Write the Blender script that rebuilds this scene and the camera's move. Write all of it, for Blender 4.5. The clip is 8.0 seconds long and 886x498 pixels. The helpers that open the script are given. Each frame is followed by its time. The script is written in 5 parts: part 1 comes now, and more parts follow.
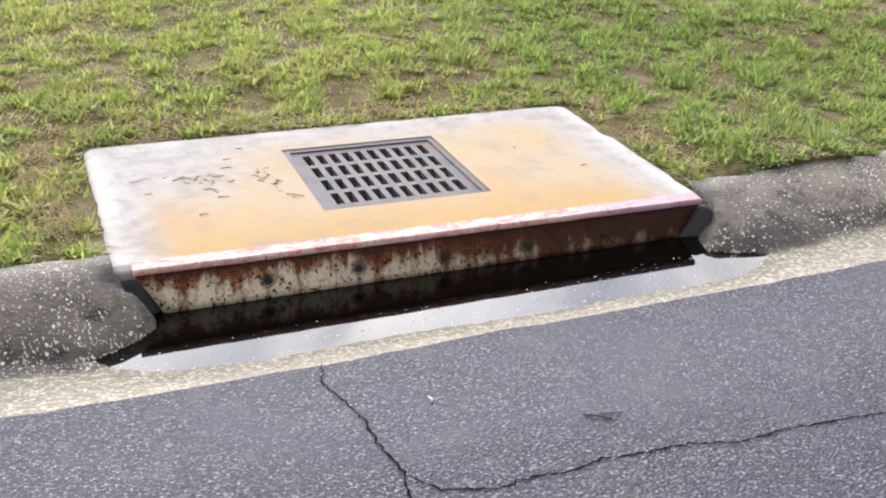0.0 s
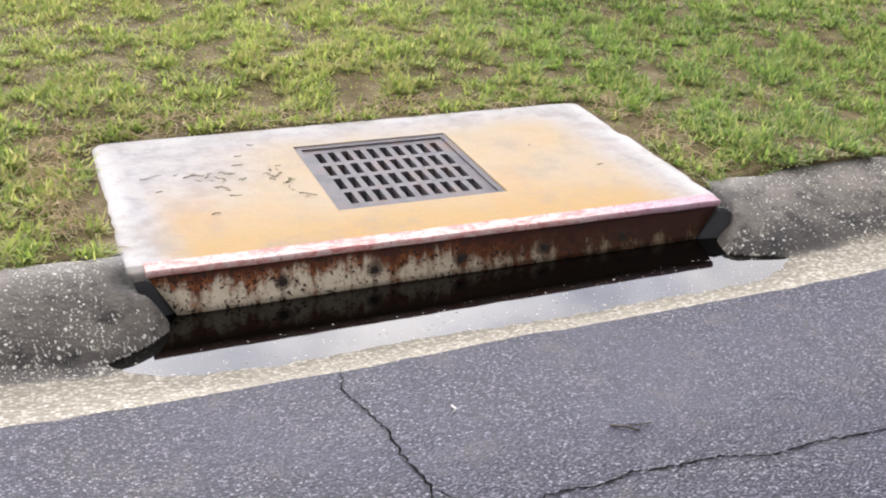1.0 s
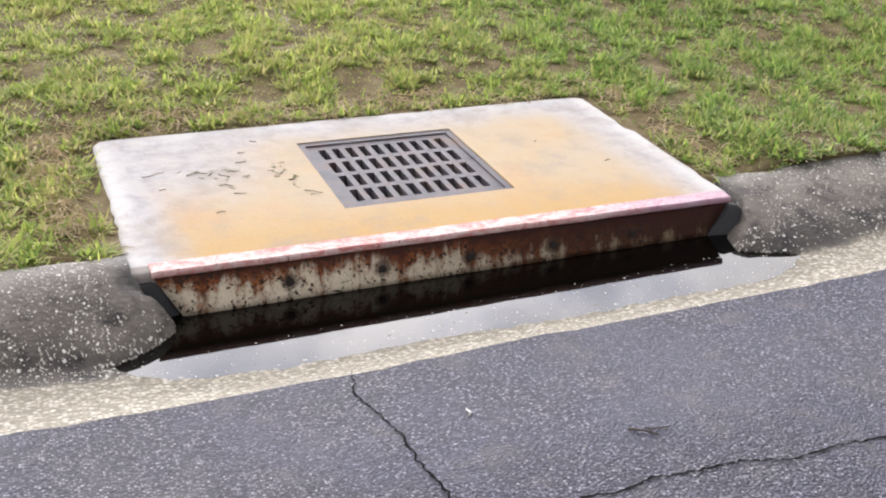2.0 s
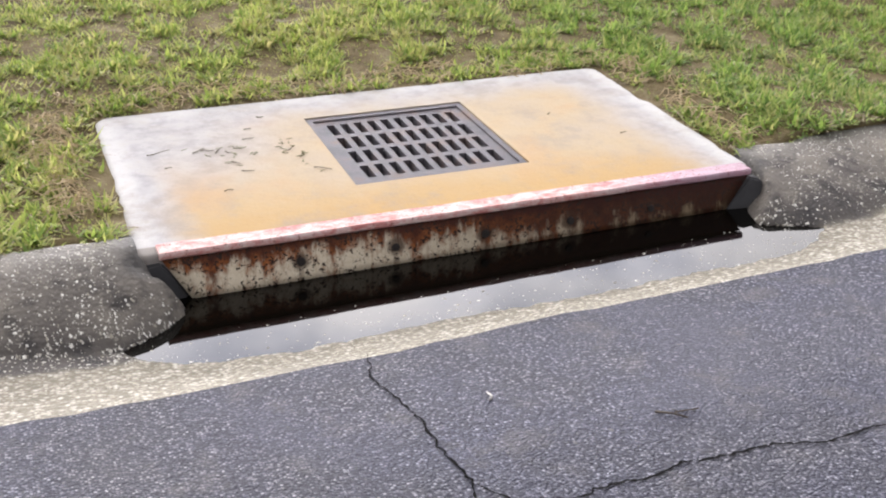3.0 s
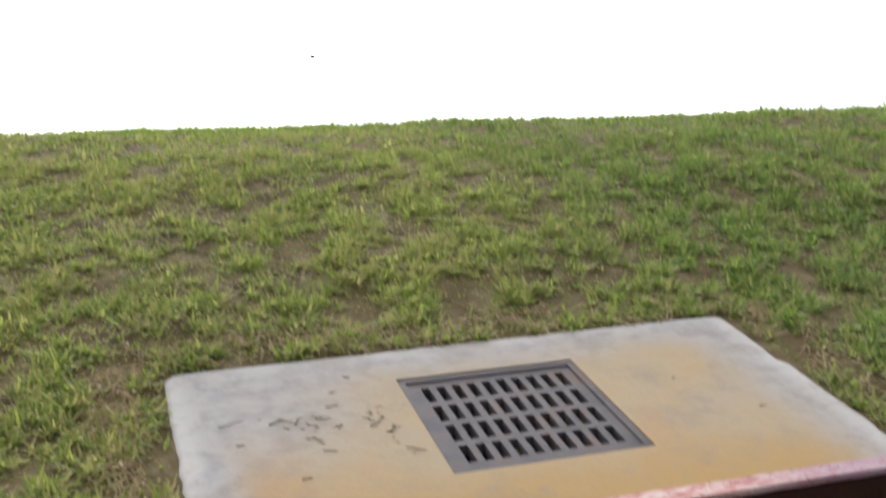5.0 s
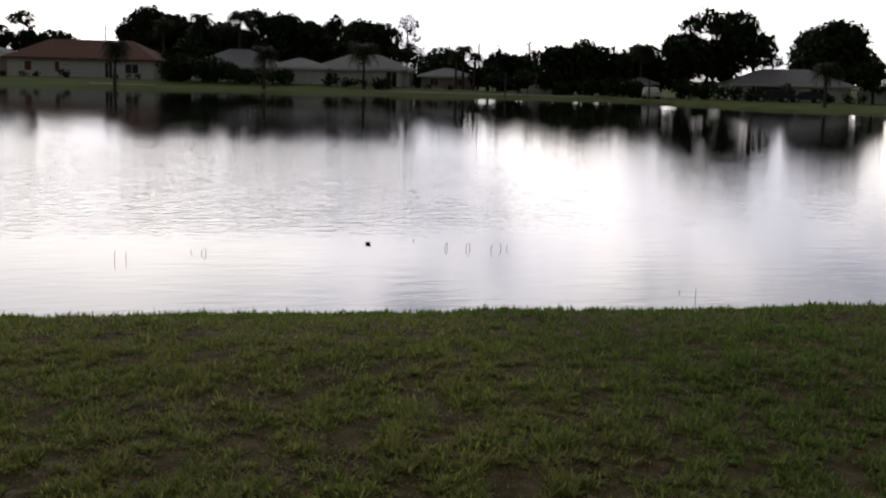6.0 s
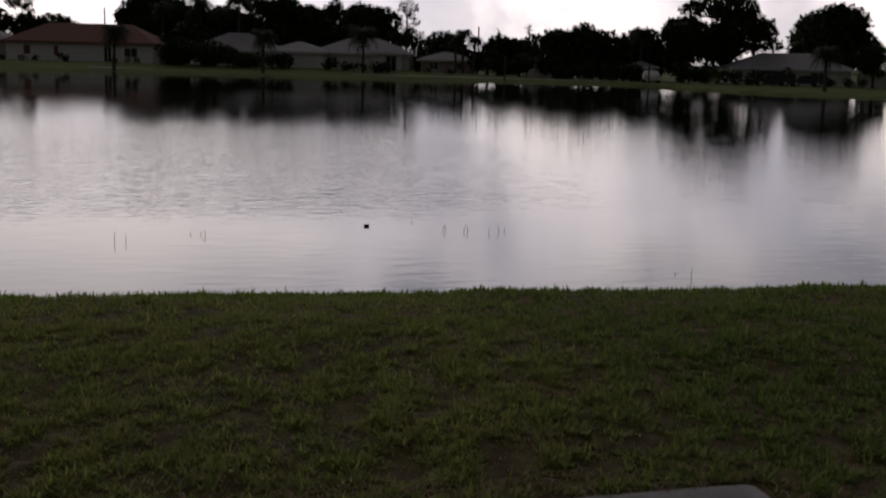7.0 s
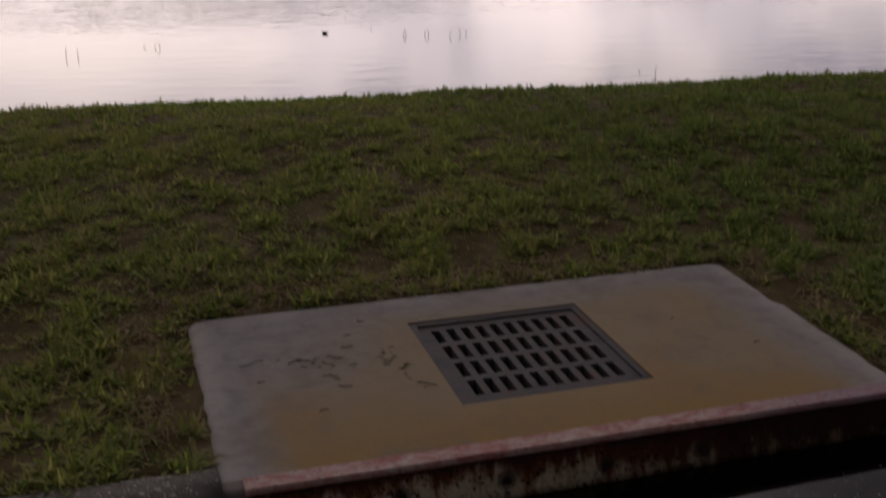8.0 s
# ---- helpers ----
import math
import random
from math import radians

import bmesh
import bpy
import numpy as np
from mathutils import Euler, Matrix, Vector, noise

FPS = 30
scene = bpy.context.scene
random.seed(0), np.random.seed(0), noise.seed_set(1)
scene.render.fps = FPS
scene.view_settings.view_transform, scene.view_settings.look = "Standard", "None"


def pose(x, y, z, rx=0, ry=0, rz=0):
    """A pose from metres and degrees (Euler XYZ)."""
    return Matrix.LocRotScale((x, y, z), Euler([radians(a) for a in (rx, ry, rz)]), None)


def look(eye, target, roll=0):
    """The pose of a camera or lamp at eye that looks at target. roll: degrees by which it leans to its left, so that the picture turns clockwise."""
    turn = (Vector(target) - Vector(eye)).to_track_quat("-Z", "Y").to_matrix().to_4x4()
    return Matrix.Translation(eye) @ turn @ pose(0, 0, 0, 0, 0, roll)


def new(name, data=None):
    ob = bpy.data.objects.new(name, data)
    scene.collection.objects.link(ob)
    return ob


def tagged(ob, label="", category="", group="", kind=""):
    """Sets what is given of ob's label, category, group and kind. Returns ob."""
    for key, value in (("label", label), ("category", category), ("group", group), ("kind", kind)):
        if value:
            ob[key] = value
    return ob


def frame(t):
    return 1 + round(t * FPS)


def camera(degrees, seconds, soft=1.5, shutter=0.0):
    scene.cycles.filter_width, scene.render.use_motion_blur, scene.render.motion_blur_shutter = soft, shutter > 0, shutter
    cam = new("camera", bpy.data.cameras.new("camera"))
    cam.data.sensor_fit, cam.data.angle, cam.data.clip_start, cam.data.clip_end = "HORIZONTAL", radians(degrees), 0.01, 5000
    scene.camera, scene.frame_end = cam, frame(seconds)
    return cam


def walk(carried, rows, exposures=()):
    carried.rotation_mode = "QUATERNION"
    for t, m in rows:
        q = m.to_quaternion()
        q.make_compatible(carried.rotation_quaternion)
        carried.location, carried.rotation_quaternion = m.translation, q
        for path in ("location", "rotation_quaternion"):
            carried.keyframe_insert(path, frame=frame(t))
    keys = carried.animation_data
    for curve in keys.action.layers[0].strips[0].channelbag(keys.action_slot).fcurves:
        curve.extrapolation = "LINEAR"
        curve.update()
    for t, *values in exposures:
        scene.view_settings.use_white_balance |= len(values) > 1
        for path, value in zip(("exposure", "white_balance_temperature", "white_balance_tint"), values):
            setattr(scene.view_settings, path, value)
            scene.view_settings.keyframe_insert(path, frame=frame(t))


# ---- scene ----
cam = camera(41.8, 8.0, soft=2.0, shutter=0.4)
PATH = [
    (0, (-0.278, -3.304, 1.616), (0.386, -1.594, 0.819), 1.7),
    (0.5, (-0.294, -3.262, 1.619), (0.372, -1.556, 0.814), 1.9),
    (1, (-0.323, -3.207, 1.63), (0.349, -1.509, 0.814), 2.2),
    (1.5, (-0.352, -3.155, 1.641), (0.327, -1.464, 0.816), 2.4),
    (3, (-0.355, -3.033, 1.602), (0.319, -1.365, 0.729), 1.6),
    (3.5, (-0.285, -2.818, 1.603), (0.354, -1.18, 0.649), 1.2),
    (4, (-0.216, -2.597, 1.605), (0.392, -0.98, 0.598), 1.2),
    (4.5, (-0.172, -2.478, 1.666), (0.423, -0.767, 0.818), 1.0),
    (5, (-0.223, -2.45, 1.715), (0.345, -0.631, 1.109), 1.0),
    (5.2, (-0.233, -2.455, 1.707), (0.317, -0.602, 1.191), 1.0),
    (6.3, (-0.281, -2.643, 1.796), (0.21, -0.724, 1.521), 1.6),
    (6.5, (-0.279, -2.653, 1.788), (0.211, -0.734, 1.515), 1.6),
    (7, (-0.274, -2.702, 1.765), (0.224, -0.792, 1.44), 1.5),
    (7.5, (-0.283, -2.689, 1.711), (0.232, -0.814, 1.244), 0.9),
    (8, (-0.259, -2.663, 1.665), (0.28, -0.845, 1.029), -0.0),
]
EXPOSURES = [(0, 1.08, 6320, 13), (1.5, 1.02, 6320, 14), (3.0, 0.97, 6320, 14), (4.2, 0.90, 6320, 15), (4.5, 0.90, 6300, 13), (5.0, 0.22, 6350, 10), (5.2, -0.26, 6350, 11), (6.3, -2.85, 6400, 16), (7.0, -3.2, 6500, 20), (7.5, -3.08, 6650, 21), (8.0, -2.62, 7000, 26)]
walk(cam, [(t, look(eye, target, roll)) for t, eye, target, roll in PATH], EXPOSURES)

# ---- light: a bright overcast sky, brightest over the lake ----
SUN_AZ, SUN_EL = radians(6), radians(50)  # azimuth from +y towards +x
SUN_DIR = Vector((math.sin(SUN_AZ) * math.cos(SUN_EL), math.cos(SUN_AZ) * math.cos(SUN_EL), math.sin(SUN_EL)))
world = bpy.data.worlds.new("overcast_sky")
scene.world = world
world.use_nodes = True


class Nodes:
    """Short calls for a node tree."""

    def __init__(self, tree):
        self.tree = tree
        tree.nodes.clear()

    def add(self, kind, props=None, **inputs):
        node = self.tree.nodes.new(kind)
        for key, value in (props or {}).items():
            setattr(node, key, value)
        for key, value in inputs.items():
            self.put(node, key.replace("_", " "), value)
        return node

    def put(self, node, key, value):
        socket = node.inputs[int(key[1:])] if key[0] == "i" and key[1:].isdigit() else node.inputs[key]
        if isinstance(value, bpy.types.NodeSocket):
            self.tree.links.new(value, socket)
        elif isinstance(value, bpy.types.Node):
            self.tree.links.new(value.outputs[0], socket)
        else:
            socket.default_value = (*value, 1.0) if isinstance(value, tuple) and len(value) == 3 and len(socket.default_value) == 4 else value

    def math(self, op, a, b=0.0, clamp=False):
        return self.add("ShaderNodeMath", {"operation": op, "use_clamp": clamp}, i0=a, i1=b).outputs[0]

    def noise(self, vector, scale, detail=4.0, rough=0.6, distort=0.0):
        return self.add("ShaderNodeTexNoise", Vector=vector, Scale=scale, Detail=detail, Roughness=rough, Distortion=distort).outputs[0]

    def cells(self, vector, scale, feature="F1", out="Distance", rand=1.0):
        return self.add("ShaderNodeTexVoronoi", {"feature": feature}, Vector=vector, Scale=scale, Randomness=rand).outputs[out]

    def ramp(self, fac, stops):
        node = self.add("ShaderNodeValToRGB", Fac=fac)
        while len(node.color_ramp.elements) < len(stops):
            node.color_ramp.elements.new(0.5)
        for element, (at, colour) in zip(node.color_ramp.elements, stops):
            element.position = at
            element.color = (*colour, 1) if isinstance(colour, tuple) else (colour, colour, colour, 1)
        return node.outputs[0]

    def mix(self, fac, a, b, how="MIX"):
        node = self.add("ShaderNodeMix", {"data_type": "RGBA", "blend_type": how}, i0=fac)
        self.put(node, "i6", a)
        self.put(node, "i7", b)
        return node.outputs[2]

    def step(self, value, low, high):
        return self.add("ShaderNodeMapRange", {"interpolation_type": "SMOOTHSTEP"}, i0=value, i1=low, i2=high, i3=0.0, i4=1.0).outputs[0]

    def stretch(self, vector, x, y, z):
        return self.add("ShaderNodeMapping", Vector=vector, Scale=(x, y, z)).outputs[0]


sky = Nodes(world.node_tree)
way = sky.add("ShaderNodeTexCoord").outputs["Generated"]
nishita = sky.add("ShaderNodeTexSky", {"sky_type": "NISHITA", "sun_disc": False, "sun_elevation": SUN_EL, "sun_rotation": SUN_AZ, "dust_density": 3.0})
flat = sky.stretch(way, 1.0, 1.0, 2.6)
banks = sky.noise(flat, 3.6, 7.0, 0.58, 0.5)
cloud = sky.ramp(banks, [(0.34, (0.64, 0.65, 0.70)), (0.48, (0.84, 0.832, 0.85)), (0.60, (1.0, 0.97, 0.93))])
low = sky.add("ShaderNodeVectorMath", {"operation": "NORMALIZE"}, i0=sky.stretch(way, 1.0, 1.0, 1.05)).outputs[0]
toward = sky.add("ShaderNodeVectorMath", {"operation": "DOT_PRODUCT"}, i0=low, i1=(-0.02, 0.99, 0.10)).outputs["Value"]
glow = sky.add("ShaderNodeMapRange", {"interpolation_type": "SMOOTHSTEP"}, i0=toward, i1=0.5, i2=1.0, i3=0.68, i4=8.0).outputs[0]
broad = sky.add("ShaderNodeVectorMath", {"operation": "NORMALIZE"}, i0=sky.stretch(way, 0.42, 1.0, 1.7)).outputs[0]
wide_way = sky.add("ShaderNodeVectorMath", {"operation": "DOT_PRODUCT"}, i0=broad, i1=(0.20, 0.97, 0.12)).outputs["Value"]
glow = sky.math("ADD", glow, sky.add("ShaderNodeMapRange", {"interpolation_type": "SMOOTHSTEP"}, i0=wide_way, i1=0.86, i2=1.0, i3=0.0, i4=8.0).outputs[0])
height = sky.add("ShaderNodeSeparateXYZ", Vector=way).outputs[2]
warm = sky.mix(1.0, cloud, sky.ramp(height, [(0.03, (1.0, 0.965, 0.91)), (0.30, (1.0, 1.0, 1.0))]), "MULTIPLY")
east = sky.step(sky.add("ShaderNodeSeparateXYZ", Vector=way).outputs[0], -0.05, 0.25)
heaps = sky.noise(sky.stretch(way, 1.0, 1.0, 1.5), 6.5, 6.0, 0.55, 0.3)
bank_shade = sky.ramp(heaps, [(0.40, (0.52, 0.54, 0.59)), (0.50, (0.74, 0.75, 0.78)), (0.60, (0.95, 0.95, 0.96))])
warm = sky.mix(east, warm, sky.mix(1.0, warm, bank_shade, "MULTIPLY"))
lit = sky.add("ShaderNodeVectorMath", {"operation": "SCALE"}, i0=warm, Scale=glow).outputs[0]
blue = sky.add("ShaderNodeVectorMath", {"operation": "SCALE"}, i0=nishita.outputs[0], Scale=0.09).outputs[0]
sky_colour = sky.mix(0.88, blue, lit)
back = sky.add("ShaderNodeBackground", Color=sky_colour, Strength=1.0)
sky.add("ShaderNodeOutputWorld", Surface=back)

sun = new("sun", bpy.data.lights.new("sun", "SUN"))
sun.data.energy, sun.data.angle, sun.data.color = 0.6, radians(25), (1.0, 0.94, 0.84)
sun.matrix_world = look(SUN_DIR * 50, (0, 0, 0))


# ---- materials ----
def material(name, rough=0.8, metal=0.0):
    m = bpy.data.materials.new(name)
    m.use_nodes = True
    n = Nodes(m.node_tree)
    n.bsdf = n.add("ShaderNodeBsdfPrincipled", Roughness=rough, Metallic=metal)
    n.add("ShaderNodeOutputMaterial", Surface=n.bsdf)
    n.where = n.add("ShaderNodeNewGeometry").outputs["Position"]
    n.island = n.add("ShaderNodeNewGeometry").outputs["Random Per Island"]
    n.random = n.add("ShaderNodeObjectInfo").outputs["Random"]
    return m, n


def bump(n, height, strength=0.4, distance=0.01):
    n.put(n.bsdf, "Normal", n.add("ShaderNodeBump", Height=height, Strength=strength, Distance=distance))


def plain(name, colour, rough=0.7, vary=0.25, scale=6.0, metal=0.0):
    m, n = material(name, rough, metal)
    grain = n.noise(n.where, scale, 5.0)
    fine = n.noise(n.where, scale * 9, 3.0)
    dark = tuple(c * (1 - vary) for c in colour)
    light = tuple(min(1.0, c * (1 + vary)) for c in colour)
    tone = n.mix(n.math("MULTIPLY", fine, 0.4), n.ramp(grain, [(0.3, dark), (0.7, light)]), dark)
    n.put(n.bsdf, "Base Color", tone)
    bump(n, fine, 0.25, 0.01)
    return m


def asphalt_material():
    m, n = material("asphalt", 0.78)
    flat = n.stretch(n.where, 1, 1, 0)
    stones = n.cells(flat, 140, out="Color")
    tone = n.add("ShaderNodeSeparateColor", Color=stones).outputs[0]
    edge = n.cells(flat, 140)
    worn = n.noise(flat, 1.1, 4.0)
    stone = n.ramp(tone, [(0.0, (0.022, 0.022, 0.028)), (0.45, (0.048, 0.046, 0.055)), (0.72, (0.098, 0.094, 0.104)), (0.92, (0.155, 0.15, 0.153)), (1.0, (0.27, 0.265, 0.26))])
    binder = n.mix(n.step(edge, 0.42, 0.66), stone, (0.030, 0.030, 0.038))
    blue_wear = n.ramp(n.noise(flat, 2.3, 3.0), [(0.35, (0.95, 0.95, 1.0)), (0.65, (0.80, 0.83, 1.06))])
    shade = n.mix(1.0, binder, blue_wear, "MULTIPLY")
    shade = n.mix(n.math("MULTIPLY", n.step(worn, 0.42, 0.68), 0.65), shade, (0.056, 0.056, 0.074))
    shade = n.mix(n.math("MULTIPLY", n.step(n.noise(flat, 5.5, 5.0, 0.65), 0.52, 0.70), 0.45), shade, (0.085, 0.078, 0.076))
    n.put(n.bsdf, "Base Color", shade)
    height = n.math("ADD", n.math("MULTIPLY", tone, 0.6), n.math("SUBTRACT", 0.6, edge))
    n.put(n.bsdf, "Specular IOR Level", 0.3)
    bump(n, height, 0.8, 0.006)
    return m


def concrete_material():
    """Curb and gutter: dark weathered cement on the curb, pale shell grit in the gutter."""
    m, n = material("weathered_concrete", 0.85)
    xyz = n.add("ShaderNodeSeparateXYZ", Vector=n.where)
    x, y = xyz.outputs[0], xyz.outputs[1]
    right = n.math("MAXIMUM", x, 0.0)
    bend = n.math("MULTIPLY", n.math("MULTIPLY", right, right), 0.018)
    v = n.math("SUBTRACT", y, bend)
    wob = n.math("MULTIPLY", n.math("SUBTRACT", n.noise(n.where, 3.0, 3.0), 0.5), 0.16)
    gutter = n.math("SUBTRACT", 1.0, n.step(n.math("ADD", v, wob), -0.36, -0.30))
    big = n.noise(n.where, 4.5, 5.0)
    grain = n.noise(n.where, 60, 4.0)
    grit = n.cells(n.where, 75)
    tint = n.add("ShaderNodeSeparateColor", Color=n.cells(n.where, 75, out="Color")).outputs[0]
    curb = n.ramp(big, [(0.32, (0.105, 0.092, 0.080)), (0.5, (0.165, 0.146, 0.122)), (0.68, (0.24, 0.212, 0.17))])
    curb = n.mix(n.step(n.noise(n.where, 11, 5.0), 0.45, 0.7), curb, (0.040, 0.035, 0.032))
    curb = n.mix(n.math("MULTIPLY", grain, 0.35), curb, (0.062, 0.055, 0.048))
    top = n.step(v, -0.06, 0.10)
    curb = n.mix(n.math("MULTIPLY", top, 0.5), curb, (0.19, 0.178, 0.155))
    pale = n.ramp(tint, [(0.0, (0.15, 0.134, 0.10)), (0.5, (0.26, 0.235, 0.18)), (1.0, (0.43, 0.40, 0.33))])
    pale = n.mix(n.math("MULTIPLY", n.step(grit, 0.35, 0.7), 0.75), pale, (0.13, 0.113, 0.08))
    pale = n.mix(n.math("MULTIPLY", n.step(big, 0.45, 0.75), 0.5), pale, (0.15, 0.132, 0.10))
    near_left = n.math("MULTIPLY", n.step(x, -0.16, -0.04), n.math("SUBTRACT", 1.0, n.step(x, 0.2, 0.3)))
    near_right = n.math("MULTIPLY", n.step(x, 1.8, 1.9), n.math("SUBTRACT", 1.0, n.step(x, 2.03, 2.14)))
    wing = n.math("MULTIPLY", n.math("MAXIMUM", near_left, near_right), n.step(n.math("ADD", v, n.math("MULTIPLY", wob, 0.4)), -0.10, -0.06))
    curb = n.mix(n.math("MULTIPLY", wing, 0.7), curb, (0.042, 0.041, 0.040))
    tone = n.mix(gutter, curb, pale)
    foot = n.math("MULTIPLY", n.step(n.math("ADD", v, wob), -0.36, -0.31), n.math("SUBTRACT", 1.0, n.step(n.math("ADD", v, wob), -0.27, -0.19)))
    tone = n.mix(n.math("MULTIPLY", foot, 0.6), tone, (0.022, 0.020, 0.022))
    shell = n.math("MULTIPLY", n.math("SUBTRACT", 1.0, n.step(grit, 0.16, 0.26)), n.step(tint, 0.80, 0.86))
    tone = n.mix(n.math("MULTIPLY", shell, 0.8), tone, (0.50, 0.475, 0.41))
    n.put(n.bsdf, "Base Color", tone)
    bump(n, n.math("ADD", grain, n.math("MULTIPLY", n.math("SUBTRACT", 1.0, grit), 0.7)), 0.55, 0.008)
    return m


def slab_material():
    """Ochre-stained cement with a pale grey rim."""
    m, n = material("stained_slab", 0.9)
    xyz = n.add("ShaderNodeSeparateXYZ", Vector=n.where)
    x, y = xyz.outputs[0], xyz.outputs[1]
    wob = n.math("MULTIPLY", n.math("SUBTRACT", n.noise(n.where, 5.0, 5.0), 0.5), 0.16)
    wide = n.math("MULTIPLY", n.math("SUBTRACT", n.noise(n.where, 1.7, 3.0), 0.5), 0.5)
    left = n.step(n.math("ADD", x, wob), 0.02, 0.19)
    rear = n.math("SUBTRACT", 1.0, n.step(n.math("ADD", n.math("ADD", y, wob), n.math("MULTIPLY", wide, 0.4)), 0.86, 1.12))
    side = n.math("SUBTRACT", 1.0, n.step(n.math("ADD", n.math("ADD", x, wob), n.math("MULTIPLY", y, 0.05)), 1.74, 2.0))
    stain = n.math("MULTIPLY", n.math("MULTIPLY", left, rear), side)
    far_left = n.math("MULTIPLY", n.step(n.math("ADD", y, wide), 0.35, 0.85), n.math("SUBTRACT", 1.0, n.step(n.math("ADD", x, wide), 0.30, 0.72)))
    stain = n.math("MULTIPLY", stain, n.math("SUBTRACT", 1.0, n.math("MULTIPLY", far_left, 0.9)))
    front = n.math("SUBTRACT", 1.0, n.step(n.math("ADD", y, n.math("MULTIPLY", wob, 2.0)), 0.06, 0.42))
    big = n.noise(n.where, 2.4, 4.0)
    fine = n.noise(n.where, 70, 4.0)
    mid = n.noise(n.where, 14, 5.0)
    ochre = n.ramp(big, [(0.32, (0.405, 0.335, 0.245)), (0.5, (0.425, 0.335, 0.212)), (0.66, (0.435, 0.300, 0.165))])
    ochre = n.mix(n.math("MULTIPLY", front, 0.8), ochre, (0.425, 0.272, 0.098))
    grey = n.ramp(mid, [(0.3, (0.29, 0.285, 0.285)), (0.5, (0.375, 0.365, 0.36)), (0.7, (0.46, 0.45, 0.435))])
    tone = n.mix(stain, grey, ochre)
    # scoured pale rim
    rim = n.math("MAXIMUM", n.math("SUBTRACT", 1.0, n.step(n.math("ADD", x, n.math("MULTIPLY", wob, 0.35)), -0.03, 0.05)), n.step(n.math("ADD", x, n.math("MULTIPLY", wob, 0.5)), 1.91, 1.99))
    rim = n.math("MAXIMUM", rim, n.math("MULTIPLY", n.step(n.math("ADD", y, n.math("MULTIPLY", wob, 0.5)), 1.06, 1.15), 0.7))
    tone = n.mix(n.math("MULTIPLY", rim, n.math("ADD", 0.35, n.math("MULTIPLY", mid, 0.7))), tone, (0.54, 0.53, 0.51))
    tone = n.mix(n.math("MULTIPLY", n.step(mid, 0.52, 0.72), 0.28), tone, (0.30, 0.265, 0.21))
    tone = n.mix(n.math("MULTIPLY", n.step(fine, 0.55, 0.8), 0.25), tone, (0.24, 0.20, 0.14))
    seam = n.math("SUBTRACT", 1.0, n.step(n.math("ADD", y, n.math("MULTIPLY", wob, 0.08)), 0.052, 0.066))
    tone = n.mix(n.math("MULTIPLY", seam, 0.6), tone, (0.10, 0.075, 0.05))
    cloudy = n.step(n.noise(n.where, 4.2, 7.0, 0.7), 0.48, 0.70)
    tone = n.mix(n.math("MULTIPLY", cloudy, 0.55), tone, (0.275, 0.24, 0.20))
    pits = n.step(n.cells(n.where, 55), 0.05, 0.11)
    tone = n.mix(n.math("MULTIPLY", n.math("SUBTRACT", 1.0, pits), 0.5), tone, (0.13, 0.11, 0.08))
    n.put(n.bsdf, "Base Color", n.mix(1.0, tone, (0.86, 0.85, 0.85), "MULTIPLY"))
    n.put(n.bsdf, "Specular IOR Level", 0.2)
    bump(n, n.math("ADD", fine, n.math("MULTIPLY", mid, 1.5)), 0.35, 0.005)
    return m


